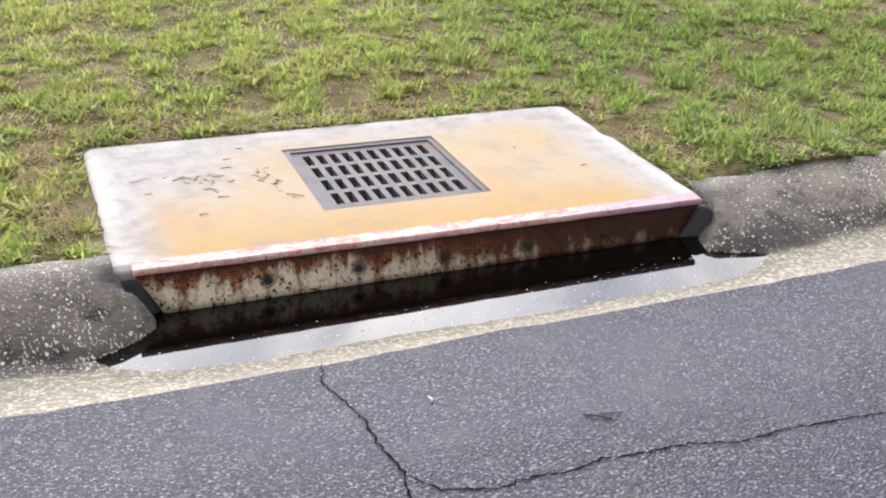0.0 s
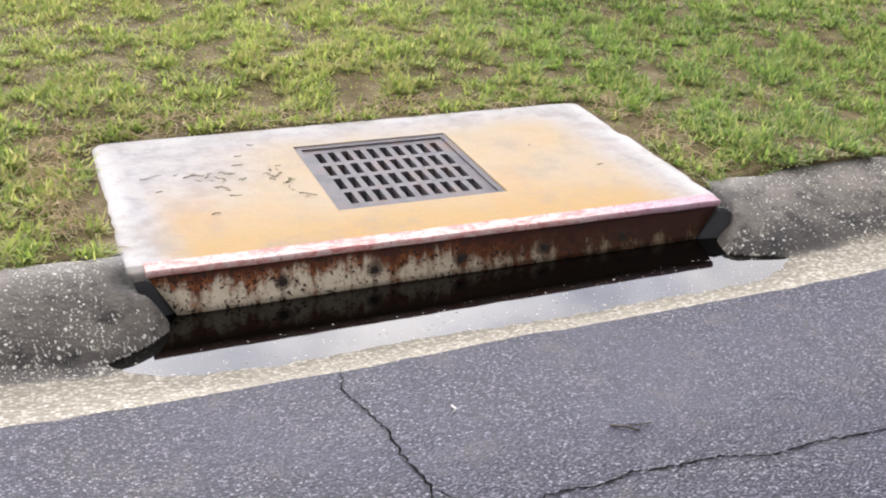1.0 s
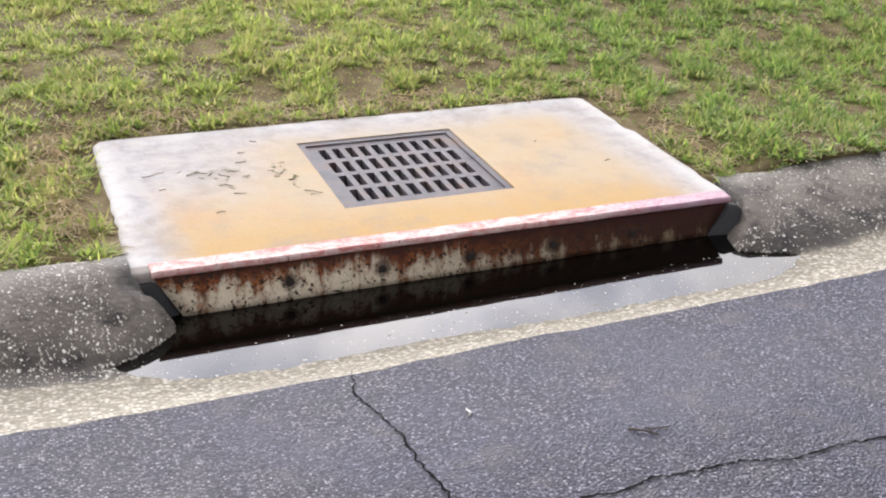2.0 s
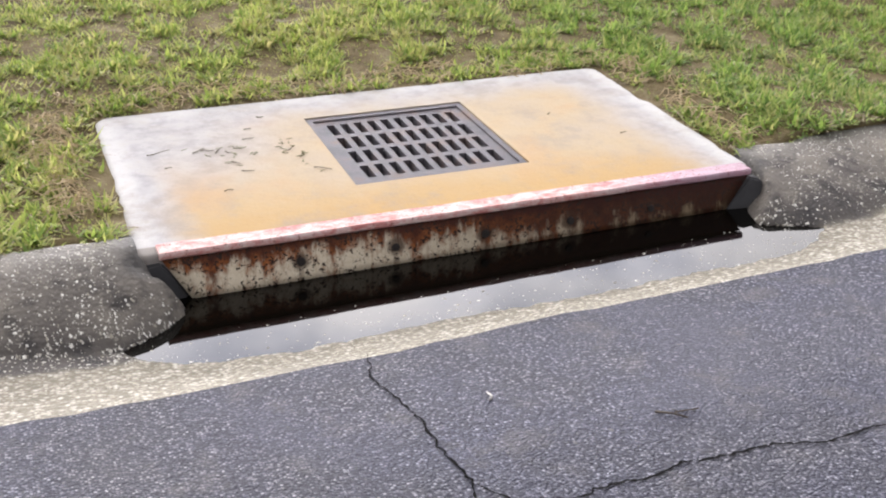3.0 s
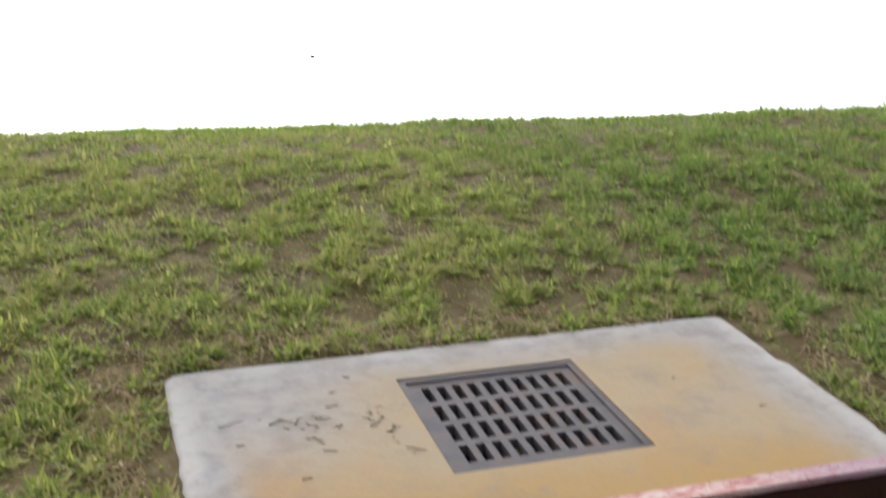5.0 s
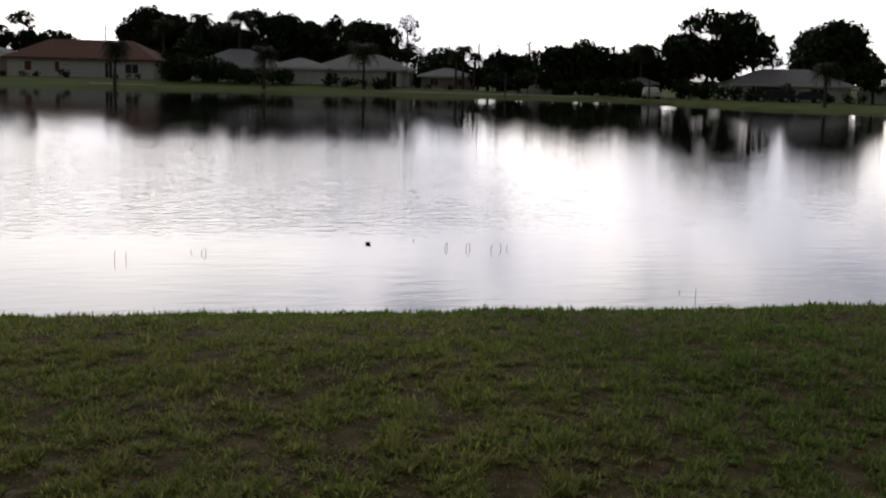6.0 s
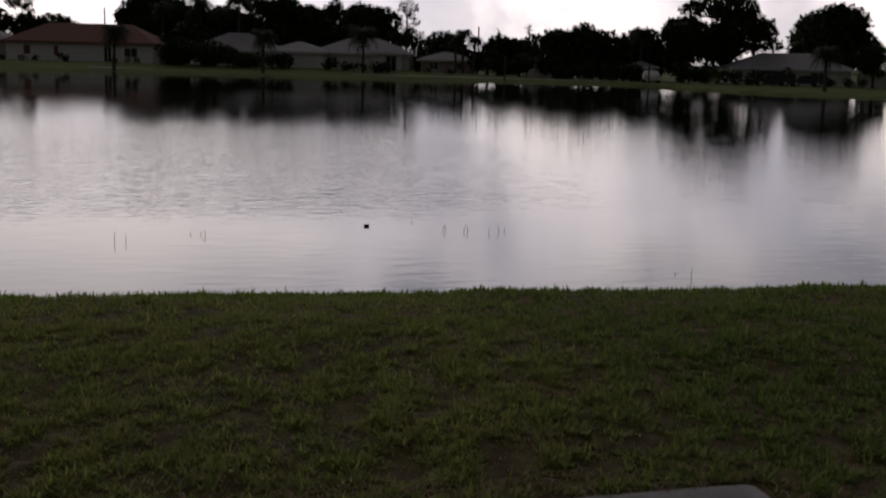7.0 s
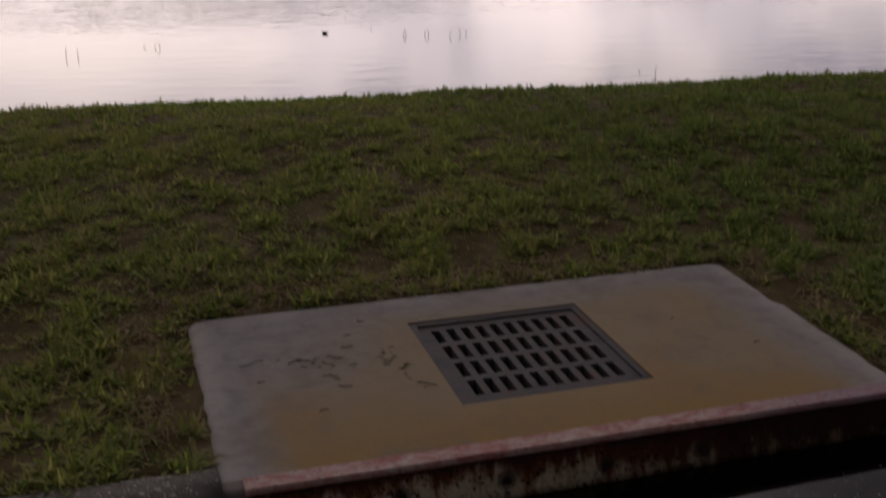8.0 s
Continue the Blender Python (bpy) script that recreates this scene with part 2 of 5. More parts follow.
def skirt_material():
    """White paint over steel, eaten by rust that runs down from the lip."""
    m, n = material("rusty_white_steel", 0.6)
    xyz = n.add("ShaderNodeSeparateXYZ", Vector=n.where)
    x, z = xyz.outputs[0], xyz.outputs[2]
    runs = n.noise(n.stretch(n.where, 11, 4, 2.2), 1.0, 8.0, 0.72, 0.35)
    spots = n.noise(n.where, 26, 6.0, 0.65)
    flecks = n.noise(n.where, 85, 4.0, 0.7)
    high = n.step(z, 0.02, 0.15)
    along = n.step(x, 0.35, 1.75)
    rust_amount = n.math("ADD", n.math("ADD", n.math("MULTIPLY", runs, 0.9), n.math("MULTIPLY", high, 0.27)), n.math("ADD", n.math("MULTIPLY", spots, 0.35), n.math("MULTIPLY", along, 0.13)))
    rust = n.step(rust_amount, 0.62, 0.80)
    rust_tone = n.ramp(spots, [(0.3, (0.028, 0.012, 0.008)), (0.46, (0.13, 0.040, 0.014)), (0.66, (0.30, 0.10, 0.028))])
    paint = n.ramp(flecks, [(0.28, (0.20, 0.135, 0.085)), (0.38, (0.56, 0.475, 0.345)), (0.75, (0.70, 0.625, 0.48))])
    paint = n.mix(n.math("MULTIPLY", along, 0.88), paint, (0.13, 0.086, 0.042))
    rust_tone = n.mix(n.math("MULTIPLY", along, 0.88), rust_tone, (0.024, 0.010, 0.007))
    tone = n.mix(rust, paint, rust_tone)
    # top band: dark rust, with the lip's shadow painted into the same colour
    tone = n.mix(n.math("MULTIPLY", n.step(n.math("ADD", z, n.math("MULTIPLY", runs, 0.10)), 0.125, 0.170), 0.9), tone, (0.038, 0.011, 0.008))
    # brown weeping round the bolt holes
    across = n.math("SUBTRACT", n.math("MODULO", n.math("SUBTRACT", x, 0.260), 0.298), 0.149)
    below = n.math("SUBTRACT", n.math("SUBTRACT", z, 0.050), n.math("MULTIPLY", x, 0.008))
    ring = n.math("SQRT", n.math("ADD", n.math("MULTIPLY", across, across), n.math("MULTIPLY", below, below)))
    halo = n.math("SUBTRACT", 1.0, n.step(n.math("ADD", ring, n.math("MULTIPLY", n.math("SUBTRACT", spots, 0.5), 0.05)), 0.016, 0.034))
    drip = n.math("MULTIPLY", n.math("SUBTRACT", 1.0, n.step(n.math("ABSOLUTE", n.math("ADD", across, n.math("MULTIPLY", n.math("SUBTRACT", spots, 0.5), 0.02))), 0.004, 0.013)), n.math("SUBTRACT", 1.0, n.step(below, -0.01, 0.01)))
    tone = n.mix(n.math("MULTIPLY", n.math("MAXIMUM", halo, n.math("MULTIPLY", drip, 0.55)), 0.8), tone, (0.050, 0.024, 0.014))
    pock = n.step(n.math("ADD", flecks, n.math("MULTIPLY", spots, 0.6)), 0.85, 0.91)
    tone = n.mix(pock, tone, (0.026, 0.016, 0.012))
    n.put(n.bsdf, "Base Color", tone)
    n.put(n.bsdf, "Specular IOR Level", 0.15)
    bump(n, n.math("ADD", spots, flecks), 0.5, 0.004)
    return m


def lip_material():
    m, n = material("worn_red_lip", 0.75)
    x = n.add("ShaderNodeSeparateXYZ", Vector=n.where).outputs[0]
    scuffs = n.noise(n.stretch(n.where, 15, 26, 26), 1.0, 8.0, 0.75, 0.4)
    flecks = n.noise(n.where, 70, 5.0, 0.7)
    tone = n.ramp(scuffs, [(0.34, (0.36, 0.10, 0.085)), (0.45, (0.44, 0.20, 0.18)), (0.54, (0.50, 0.33, 0.30)), (0.66, (0.56, 0.47, 0.44))])
    tone = n.mix(n.math("MULTIPLY", n.step(x, 1.3, 1.8), 0.65), tone, (0.28, 0.195, 0.27))
    tone = n.mix(n.step(flecks, 0.57, 0.66), tone, (0.14, 0.05, 0.035))
    n.put(n.bsdf, "Base Color", tone)
    bump(n, n.math("ADD", flecks, scuffs), 0.4, 0.003)
    return m


def grate_material():
    m, n = material("cast_iron", 0.7, 0.0)
    mid, fine = n.noise(n.where, 9, 5.0), n.noise(n.where, 90, 4.0)
    tone = n.ramp(mid, [(0.35, (0.055, 0.050, 0.056)), (0.5, (0.088, 0.079, 0.085)), (0.6, (0.102, 0.075, 0.069)), (0.72, (0.13, 0.070, 0.040))])
    n.put(n.bsdf, "Base Color", n.mix(n.math("MULTIPLY", fine, 0.5), tone, (0.075, 0.068, 0.076)))
    n.put(n.bsdf, "Specular IOR Level", 0.25)
    bump(n, fine, 0.5, 0.003)
    return m


def soil_material():
    """Bare earth and sand under the lawn, closed turf on the far bank."""
    m, n = material("soil", 0.95)
    y = n.add("ShaderNodeSeparateXYZ", Vector=n.where).outputs[1]
    big, mid, fine = n.noise(n.where, 1.3, 4.0), n.noise(n.where, 7, 5.0), n.noise(n.where, 60, 5.0)
    earth = n.ramp(mid, [(0.3, (0.052, 0.038, 0.018)), (0.52, (0.130, 0.100, 0.050)), (0.75, (0.22, 0.182, 0.105))])
    sand = n.step(n.math("ADD", n.math("MULTIPLY", big, 0.5), n.math("MULTIPLY", mid, 0.5)), 0.58, 0.66)
    earth = n.mix(n.math("MULTIPLY", sand, 0.7), earth, (0.30, 0.27, 0.235))
    turf = n.ramp(n.noise(n.stretch(n.where, 0.25, 1, 1), 0.6, 6.0), [(0.3, (0.09, 0.12, 0.035)), (0.6, (0.15, 0.19, 0.055)), (0.8, (0.22, 0.215, 0.09))])
    away = n.add("ShaderNodeVectorMath", {"operation": "DISTANCE"}, i0=n.where, i1=(1.5, 4.0, 0.0)).outputs["Value"]
    tone = n.mix(n.step(away, 8.5, 13), earth, turf)
    n.put(n.bsdf, "Base Color", tone)
    n.put(n.bsdf, "Specular IOR Level", 0.08)
    bump(n, n.math("ADD", fine, mid), 0.8, 0.02)
    return m


def grass_material():
    m, n = material("grass_blades", 0.8)
    patch = n.noise(n.where, 1.6, 4.0)
    dry = n.noise(n.where, 3.1, 5.0)
    x = n.add("ShaderNodeSeparateXYZ", Vector=n.where).outputs[0]
    key = n.math("ADD", n.math("MULTIPLY", n.island, 0.6), n.math("MULTIPLY", patch, 0.5))
    tone = n.ramp(key, [(0.12, (0.060, 0.110, 0.020)), (0.34, (0.200, 0.290, 0.052)), (0.56, (0.40, 0.460, 0.105)), (0.86, (0.54, 0.53, 0.20))])
    # towards the right: darker, greener blades, that side's shade put into the colour
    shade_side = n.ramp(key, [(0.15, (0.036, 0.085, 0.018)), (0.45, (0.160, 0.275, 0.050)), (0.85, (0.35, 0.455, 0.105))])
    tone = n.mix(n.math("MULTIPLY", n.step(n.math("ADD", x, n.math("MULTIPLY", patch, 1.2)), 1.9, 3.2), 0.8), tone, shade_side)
    straw = n.step(n.math("ADD", n.math("MULTIPLY", dry, 0.75), n.math("MULTIPLY", n.island, 0.35)), 0.53, 0.74)
    tone = n.mix(n.math("MULTIPLY", straw, 0.5), tone, (0.34, 0.26, 0.125))
    y = n.add("ShaderNodeSeparateXYZ", Vector=n.where).outputs[1]
    lush = n.ramp(n.island, [(0.1, (0.11, 0.24, 0.018)), (0.9, (0.29, 0.47, 0.045))])
    tone = n.mix(n.math("MULTIPLY", n.step(n.math("ADD", y, n.math("MULTIPLY", patch, 2.0)), 6.2, 8.2), 0.85), tone, lush)
    n.put(n.bsdf, "Base Color", tone)
    glow_through = n.add("ShaderNodeBsdfTranslucent", Color=tone)
    both = n.add("ShaderNodeMixShader", i0=0.45, i1=n.bsdf.outputs[0], i2=glow_through.outputs[0])
    n.tree.links.new(both.outputs[0], n.tree.nodes["Material Output"].inputs[0])
    return m


def thatch_material():
    m, n = material("straw_thatch", 0.9)
    key = n.math("ADD", n.math("MULTIPLY", n.island, 0.7), n.math("MULTIPLY", n.noise(n.where, 4.0, 4.0), 0.4))
    n.put(n.bsdf, "Base Color", n.ramp(key, [(0.1, (0.075, 0.055, 0.030)), (0.5, (0.22, 0.17, 0.095)), (0.95, (0.46, 0.40, 0.27))]))
    return m


def leaf_material(name, dark, light):
    m, n = material(name, 0.6)
    key = n.math("ADD", n.math("MULTIPLY", n.island, 0.6), n.math("MULTIPLY", n.noise(n.where, 0.5, 3.0), 0.4))
    n.put(n.bsdf, "Base Color", n.ramp(key, [(0.2, dark), (0.8, light)]))
    n.put(n.bsdf, "Specular IOR Level", 0.15)
    return m


def grit_material(name, dark, light):
    m, n = material(name, 0.8)
    n.put(n.bsdf, "Base Color", n.mix(n.math("MULTIPLY", n.noise(n.where, 90, 3.0), 0.5), n.ramp(n.island, [(0.1, dark), (0.9, light)]), dark))
    return m


def water_material(name, murk, lake):
    m, n = material(name, 0.03)
    n.put(n.bsdf, "IOR", 1.333)
    n.put(n.bsdf, "Base Color", murk)
    if lake:
        calm = n.noise(n.stretch(n.where, 0.06, 0.05, 1), 1.0, 3.0)
        waves = n.noise(n.stretch(n.where, 0.9, 2.6, 1), 1.6, 3.0, 0.5, 0.5)
        small = n.noise(n.stretch(n.where, 2.0, 5.5, 1), 2.4, 3.0, 0.5)
        cats_paw = n.noise(n.stretch(n.where, 1.3, 2.8, 1), 1.9, 3.0, 0.55, 0.7)
        xyz = n.add("ShaderNodeSeparateXYZ", Vector=n.where)
        x, y = xyz.outputs[0], xyz.outputs[1]
        lee = n.math("SUBTRACT", 1.0, n.math("MULTIPLY", n.step(y, 30.0, 90.0), 0.7))
        belt = n.math("MULTIPLY", n.step(y, 12.0, 16.0), n.math("SUBTRACT", 1.0, n.step(y, 22.0, 44.0)))
        lull = n.math("SUBTRACT", 1.0, n.math("MULTIPLY", n.step(n.math("ADD", x, n.math("MULTIPLY", calm, 10.0)), 7.0, 14.0), 0.7))
        still = n.math("MULTIPLY", n.math("ADD", waves, n.math("MULTIPLY", small, 0.35)), n.math("MULTIPLY", lee, 0.24))
        gust = n.math("MULTIPLY", cats_paw, n.math("MULTIPLY", n.math("MULTIPLY", belt, lull), 1.1))
        bump(n, n.math("ADD", still, gust), 0.27, 0.05)
    else:
        bump(n, n.noise(n.where, 5, 2.0), 0.02, 0.01)
    return m


ASPHALT, CONCRETE, SLAB = asphalt_material(), concrete_material(), slab_material()
SKIRT, LIP, IRON, SOIL, GRASS, THATCH = skirt_material(), lip_material(), grate_material(), soil_material(), grass_material(), thatch_material()
PUDDLE, LAKE = water_material("puddle_water", (0.0022, 0.0019, 0.0014), False), water_material("lake_water", (0.008, 0.008, 0.007), True)
PEBBLE, WORN = grit_material("shell_grit", (0.30, 0.275, 0.22), (0.80, 0.78, 0.71)), grit_material("gutter_grit", (0.10, 0.088, 0.062), (0.47, 0.43, 0.33))
BLACK = plain("rust_black", (0.018, 0.013, 0.010), 0.8, 0.4, 60)
CRACK = plain("crack_dirt", (0.006, 0.0055, 0.0055), 1.0, 0.4, 80)
CRACK.node_tree.nodes["Principled BSDF"].inputs["Specular IOR Level"].default_value = 0.05
CEMENT = plain("dark_cement", (0.034, 0.033, 0.034), 0.75, 0.35, 9)
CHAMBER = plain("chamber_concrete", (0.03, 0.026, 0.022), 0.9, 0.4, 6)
TWIG = plain("dry_twig", (0.055, 0.040, 0.026), 0.85, 0.4, 90)
SCRAP = plain("dead_stem", (0.105, 0.088, 0.048), 0.85, 0.4, 90)
CLIPPING = plain("grass_clipping", (0.16, 0.17, 0.07), 0.8, 0.4, 60)
DRY = plain("dry_runner", (0.50, 0.39, 0.23), 0.85, 0.35, 50)
WALL = plain("stucco", (0.86, 0.84, 0.80), 0.85, 0.1, 1.5)
WALL_PINK = plain("pink_stucco", (0.50, 0.40, 0.36), 0.85, 0.1, 1.5)
TRIM = plain("white_trim", (0.84, 0.84, 0.82), 0.6, 0.06, 3)
ROOF_BROWN = plain("brown_shingle", (0.23, 0.105, 0.072), 0.85, 0.25, 3)
ROOF_GREY = plain("grey_shingle", (0.36, 0.355, 0.35), 0.85, 0.2, 3)
GLASS = plain("dark_glass", (0.02, 0.022, 0.025), 0.08, 0.1, 1)
PAVING = plain("pale_paving", (0.42, 0.40, 0.37), 0.85, 0.15, 1.2)
BARK = plain("bark", (0.07, 0.055, 0.042), 0.9, 0.35, 5)
PALM_BARK = plain("palm_bark", (0.11, 0.095, 0.08), 0.9, 0.3, 5)
POLE = plain("grey_pole", (0.12, 0.10, 0.085), 0.85, 0.2, 4)
CAR_PAINT = plain("dark_car_paint", (0.012, 0.013, 0.017), 0.25, 0.1, 2)
RUBBER = plain("rubber", (0.015, 0.015, 0.015), 0.8, 0.2, 8)
RIM = plain("alloy", (0.45, 0.45, 0.46), 0.35, 0.1, 5, 0.8)
LEAF_DARK = leaf_material("dark_foliage", (0.020, 0.034, 0.012), (0.055, 0.080, 0.026))
LEAF_MID = leaf_material("foliage", (0.022, 0.040, 0.011), (0.065, 0.10, 0.028))
LEAF_PALM = leaf_material("palm_foliage", (0.014, 0.024, 0.008), (0.055, 0.068, 0.026))
REED = plain("reed_green", (0.05, 0.06, 0.03), 0.8, 0.3, 20)


# ---- building helpers ----
def mesh_from(name, verts, faces, mat, smooth=False):
    me = bpy.data.meshes.new(name)
    me.from_pydata(verts if isinstance(verts, list) else np.asarray(verts).tolist(), [], faces if isinstance(faces, list) else np.asarray(faces).tolist())
    me.materials.append(mat)
    if smooth:
        me.polygons.foreach_set("use_smooth", [True] * len(me.polygons))
    me.update()
    return me


def place(name, me, parent=None, label=""):
    ob = new(name, me)
    ob.parent = parent
    return tagged(ob, label)


def part(name, bm, mat, parent=None, label="", smooth=False):
    me = bpy.data.meshes.new(name)
    bm.to_mesh(me)
    bm.free()
    me.materials.append(mat)
    if smooth:
        me.polygons.foreach_set("use_smooth", [True] * len(me.polygons))
    return place(name, me, parent, label)


def box(bm, x0, x1, y0, y1, z0, z1, bevel=0.0):
    made = bmesh.ops.create_cube(bm, size=1.0)["verts"]
    bmesh.ops.scale(bm, vec=(x1 - x0, y1 - y0, z1 - z0), verts=made)
    bmesh.ops.translate(bm, vec=((x0 + x1) / 2, (y0 + y1) / 2, (z0 + z1) / 2), verts=made)
    if bevel:
        edges = list({e for v in made for e in v.link_edges})
        bmesh.ops.bevel(bm, geom=edges, offset=bevel, segments=2, affect="EDGES")
    return bm


def boxed(*sizes, bevel=0.0):
    return box(bmesh.new(), *sizes, bevel=bevel)


def tube(points, radii, sides=7):
    """Vertices and faces of a tapered tube along points."""
    verts, faces = [], []
    for i, (p, r) in enumerate(zip(points, radii)):
        p = Vector(p)
        d = Vector(points[min(i + 1, len(points) - 1)]) - Vector(points[max(i - 1, 0)])
        q = d.to_track_quat("Z", "Y")
        for k in range(sides):
            a = 2 * math.pi * k / sides
            verts.append(tuple(p + q @ Vector((r * math.cos(a), r * math.sin(a), 0))))
    for i in range(len(points) - 1):
        for k in range(sides):
            a, b = i * sides + k, i * sides + (k + 1) % sides
            faces.append((a, b, b + sides, a + sides))
    faces.append(tuple(range(sides))[::-1])
    faces.append(tuple(len(verts) - sides + k for k in range(sides)))
    return verts, faces


def smooth_step(v, low, high):
    t = np.clip((v - low) / (high - low), 0, 1)
    return t * t * (3 - 2 * t)


def waves(x, y, seed, scale):
    """A cheap smooth noise, about -1 to 1."""
    rng = np.random.default_rng(seed)
    total = 0 * x
    for k in range(7):
        a, f, p = rng.uniform(0, 2 * np.pi), scale * rng.uniform(0.5, 2.2), rng.uniform(0, 6.28)
        total = total + np.sin(f * (x * np.cos(a) + y * np.sin(a)) + p) / 3.2
    return total


def grid_mesh(name, xs, ys, height, mat, keep=None, smooth=True):
    gx, gy = np.meshgrid(xs, ys)
    gz = height(gx, gy)
    n = len(xs)
    idx = np.arange(n * len(ys)).reshape(len(ys), n)
    quads = np.stack([idx[:-1, :-1], idx[:-1, 1:], idx[1:, 1:], idx[1:, :-1]], -1).reshape(-1, 4)
    if keep is not None:
        cx, cy = (gx[:-1, :-1] + gx[1:, 1:]) / 2, (gy[:-1, :-1] + gy[1:, 1:]) / 2
        quads = quads[keep(cx, cy).ravel()]
    return mesh_from(name, np.stack([gx, gy, gz], -1).reshape(-1, 3), quads, mat, smooth)


def spread(*stretches):
    """Grid lines: (from, to, step) stretches laid end to end."""
    lines = [np.arange(a, b - 1e-6, s) for a, b, s in stretches] + [[stretches[-1][1]]]
    return np.concatenate(lines)


# ---- the lie of the land ----
LAKE_Z = -0.6


def bend(x):
    """How far the kerb line has curved away."""
    r = np.clip(x, 0, 4)
    return 0.018 * r * r + 0.144 * np.maximum(x - 4, 0)


def puddle_z(x):
    """The level of the rainwater that stands before the inlet."""
    return -0.012 + 0.0175 * x


def road_edge(x):
    """Where the asphalt ends, measured from the kerb line."""
    return np.interp(x, [-1.6, -0.44, 0.0, 0.41, 0.58, 1.0, 1.36, 1.95, 3.0], [-0.68, -0.663, -0.654, -0.642, -0.626, -0.605, -0.608, -0.626, -0.63])


def far_shore(x):
    return 132 - 0.324 * (x + 16.5) - 26 * smooth_step(x, 46.5, 54)


def lawn(x, y):
    q = y + 0.068 * (x - 1)
    z = 0.145 + 0.03 * smooth_step(y, 1.2, 2.2)
    z = z - 0.0280 * np.maximum(q - 3.0, 0) ** 2
    far_from_slab = smooth_step(np.maximum(np.maximum(-x - 0.1, x - 2.1), y - 1.25), 0, 0.4)
    beside = 1 - smooth_step(np.maximum(np.maximum(-0.05 - x, x - 2.02), y - 1.18), 0.0, 0.12)
    z = z + (0.119 + 0.008 * np.clip(x, 0, 2) + 0.014 * np.clip(y, 0, 1.2) - z) * beside
    return z + 0.012 * waves(x, y, 3, 4.5) * far_from_slab + 0.018 * waves(x, y, 4, 1.5) * far_from_slab


def ground_height(x, y):
    z = np.maximum(lawn(x, y), -1.5)
    v = y - bend(x)
    z = np.where((v < 0.07) | ((y < 0.2) & (x > -0.04) & (x < 2.0)), -0.5, z)
    over = y - far_shore(x)
    bank = -0.66 + 0.30 * smooth_step(over, -0.5, 3.0) + 0.55 * smooth_step(over, 3, 16) * (1 - smooth_step(x, 28, 50))
    return np.where(over > -2, np.where(over < -0.5, -0.75, bank), z)


def road_height(x, y):
    v = -0.60 - (y - bend(x))
    return 0.072 + 0.10 * np.clip(v, 0, 0.6) + 0.03 * np.clip(v - 0.6, 0, 2.5) + 0.004 * waves(x, y, 9, 2.0)


ground_x = spread((-2500, -300, 550), (-300, -60, 40), (-60, -6, 6), (-6, -0.12, 0.09), (-0.12, -0.045, 0.025), (-0.045, 2.010, 0.10275), (2.010, 2.085, 0.025), (2.085, 9, 0.1), (9, 40, 2), (40, 90, 1), (90, 200, 10), (200, 2500, 460))
ground_y = spread((-2500, -100, 480), (-100, -4, 12), (-4, -0.2, 0.4), (-0.2, 0.06, 0.13), (0.06, 1.170, 0.0555), (1.170, 1.245, 0.025), (1.245, 10, 0.1), (10, 66, 7), (66, 170, 1.3), (170, 400, 23), (400, 3000, 650))
ground = place("ground", grid_mesh("ground", ground_x, ground_y, ground_height, SOIL, lambda x, y: ~((x > 0.05) & (x < 1.92) & (y > -0.3) & (y < 1.10))))
tagged(ground, "bare brown soil and sand under the lawn and lake", "ground", kind="structure")

road_x = spread((-2500, -50, 350), (-50, -4, 2), (-4, 7, 0.1), (7, 60, 3), (60, 2500, 350))
road_rows = spread((-400, -12, 40), (-12, -3, 1.0), (-3, -0.60, 0.08))
gx, gv = np.meshgrid(road_x, road_rows)
gy = gv + bend(gx) + (road_edge(gx) + 0.60 + 0.006 * waves(gx, gv, 21, 30)) * smooth_step(gv, -0.9, -0.60)
gz = road_height(gx, gy)
idx = np.arange(gx.size).reshape(gx.shape)
road = place("road", mesh_from("road", np.stack([gx, gy, gz], -1).reshape(-1, 3), np.stack([idx[:-1, :-1], idx[:-1, 1:], idx[1:, 1:], idx[1:, :-1]], -1).reshape(-1, 4), ASPHALT, True))
tagged(road, "worn grey asphalt road with visible aggregate and cracks", "road", kind="structure")

PROFILE_V = [-0.72, -0.60, -0.50, -0.40, -0.345, -0.30, -0.22, -0.14, -0.06, 0.02, 0.08, 0.13, 0.14]
PROFILE_Z = [0.050, 0.074, 0.052, 0.034, 0.030, 0.042, 0.078, 0.110, 0.134, 0.148, 0.152, 0.140, 0.0]


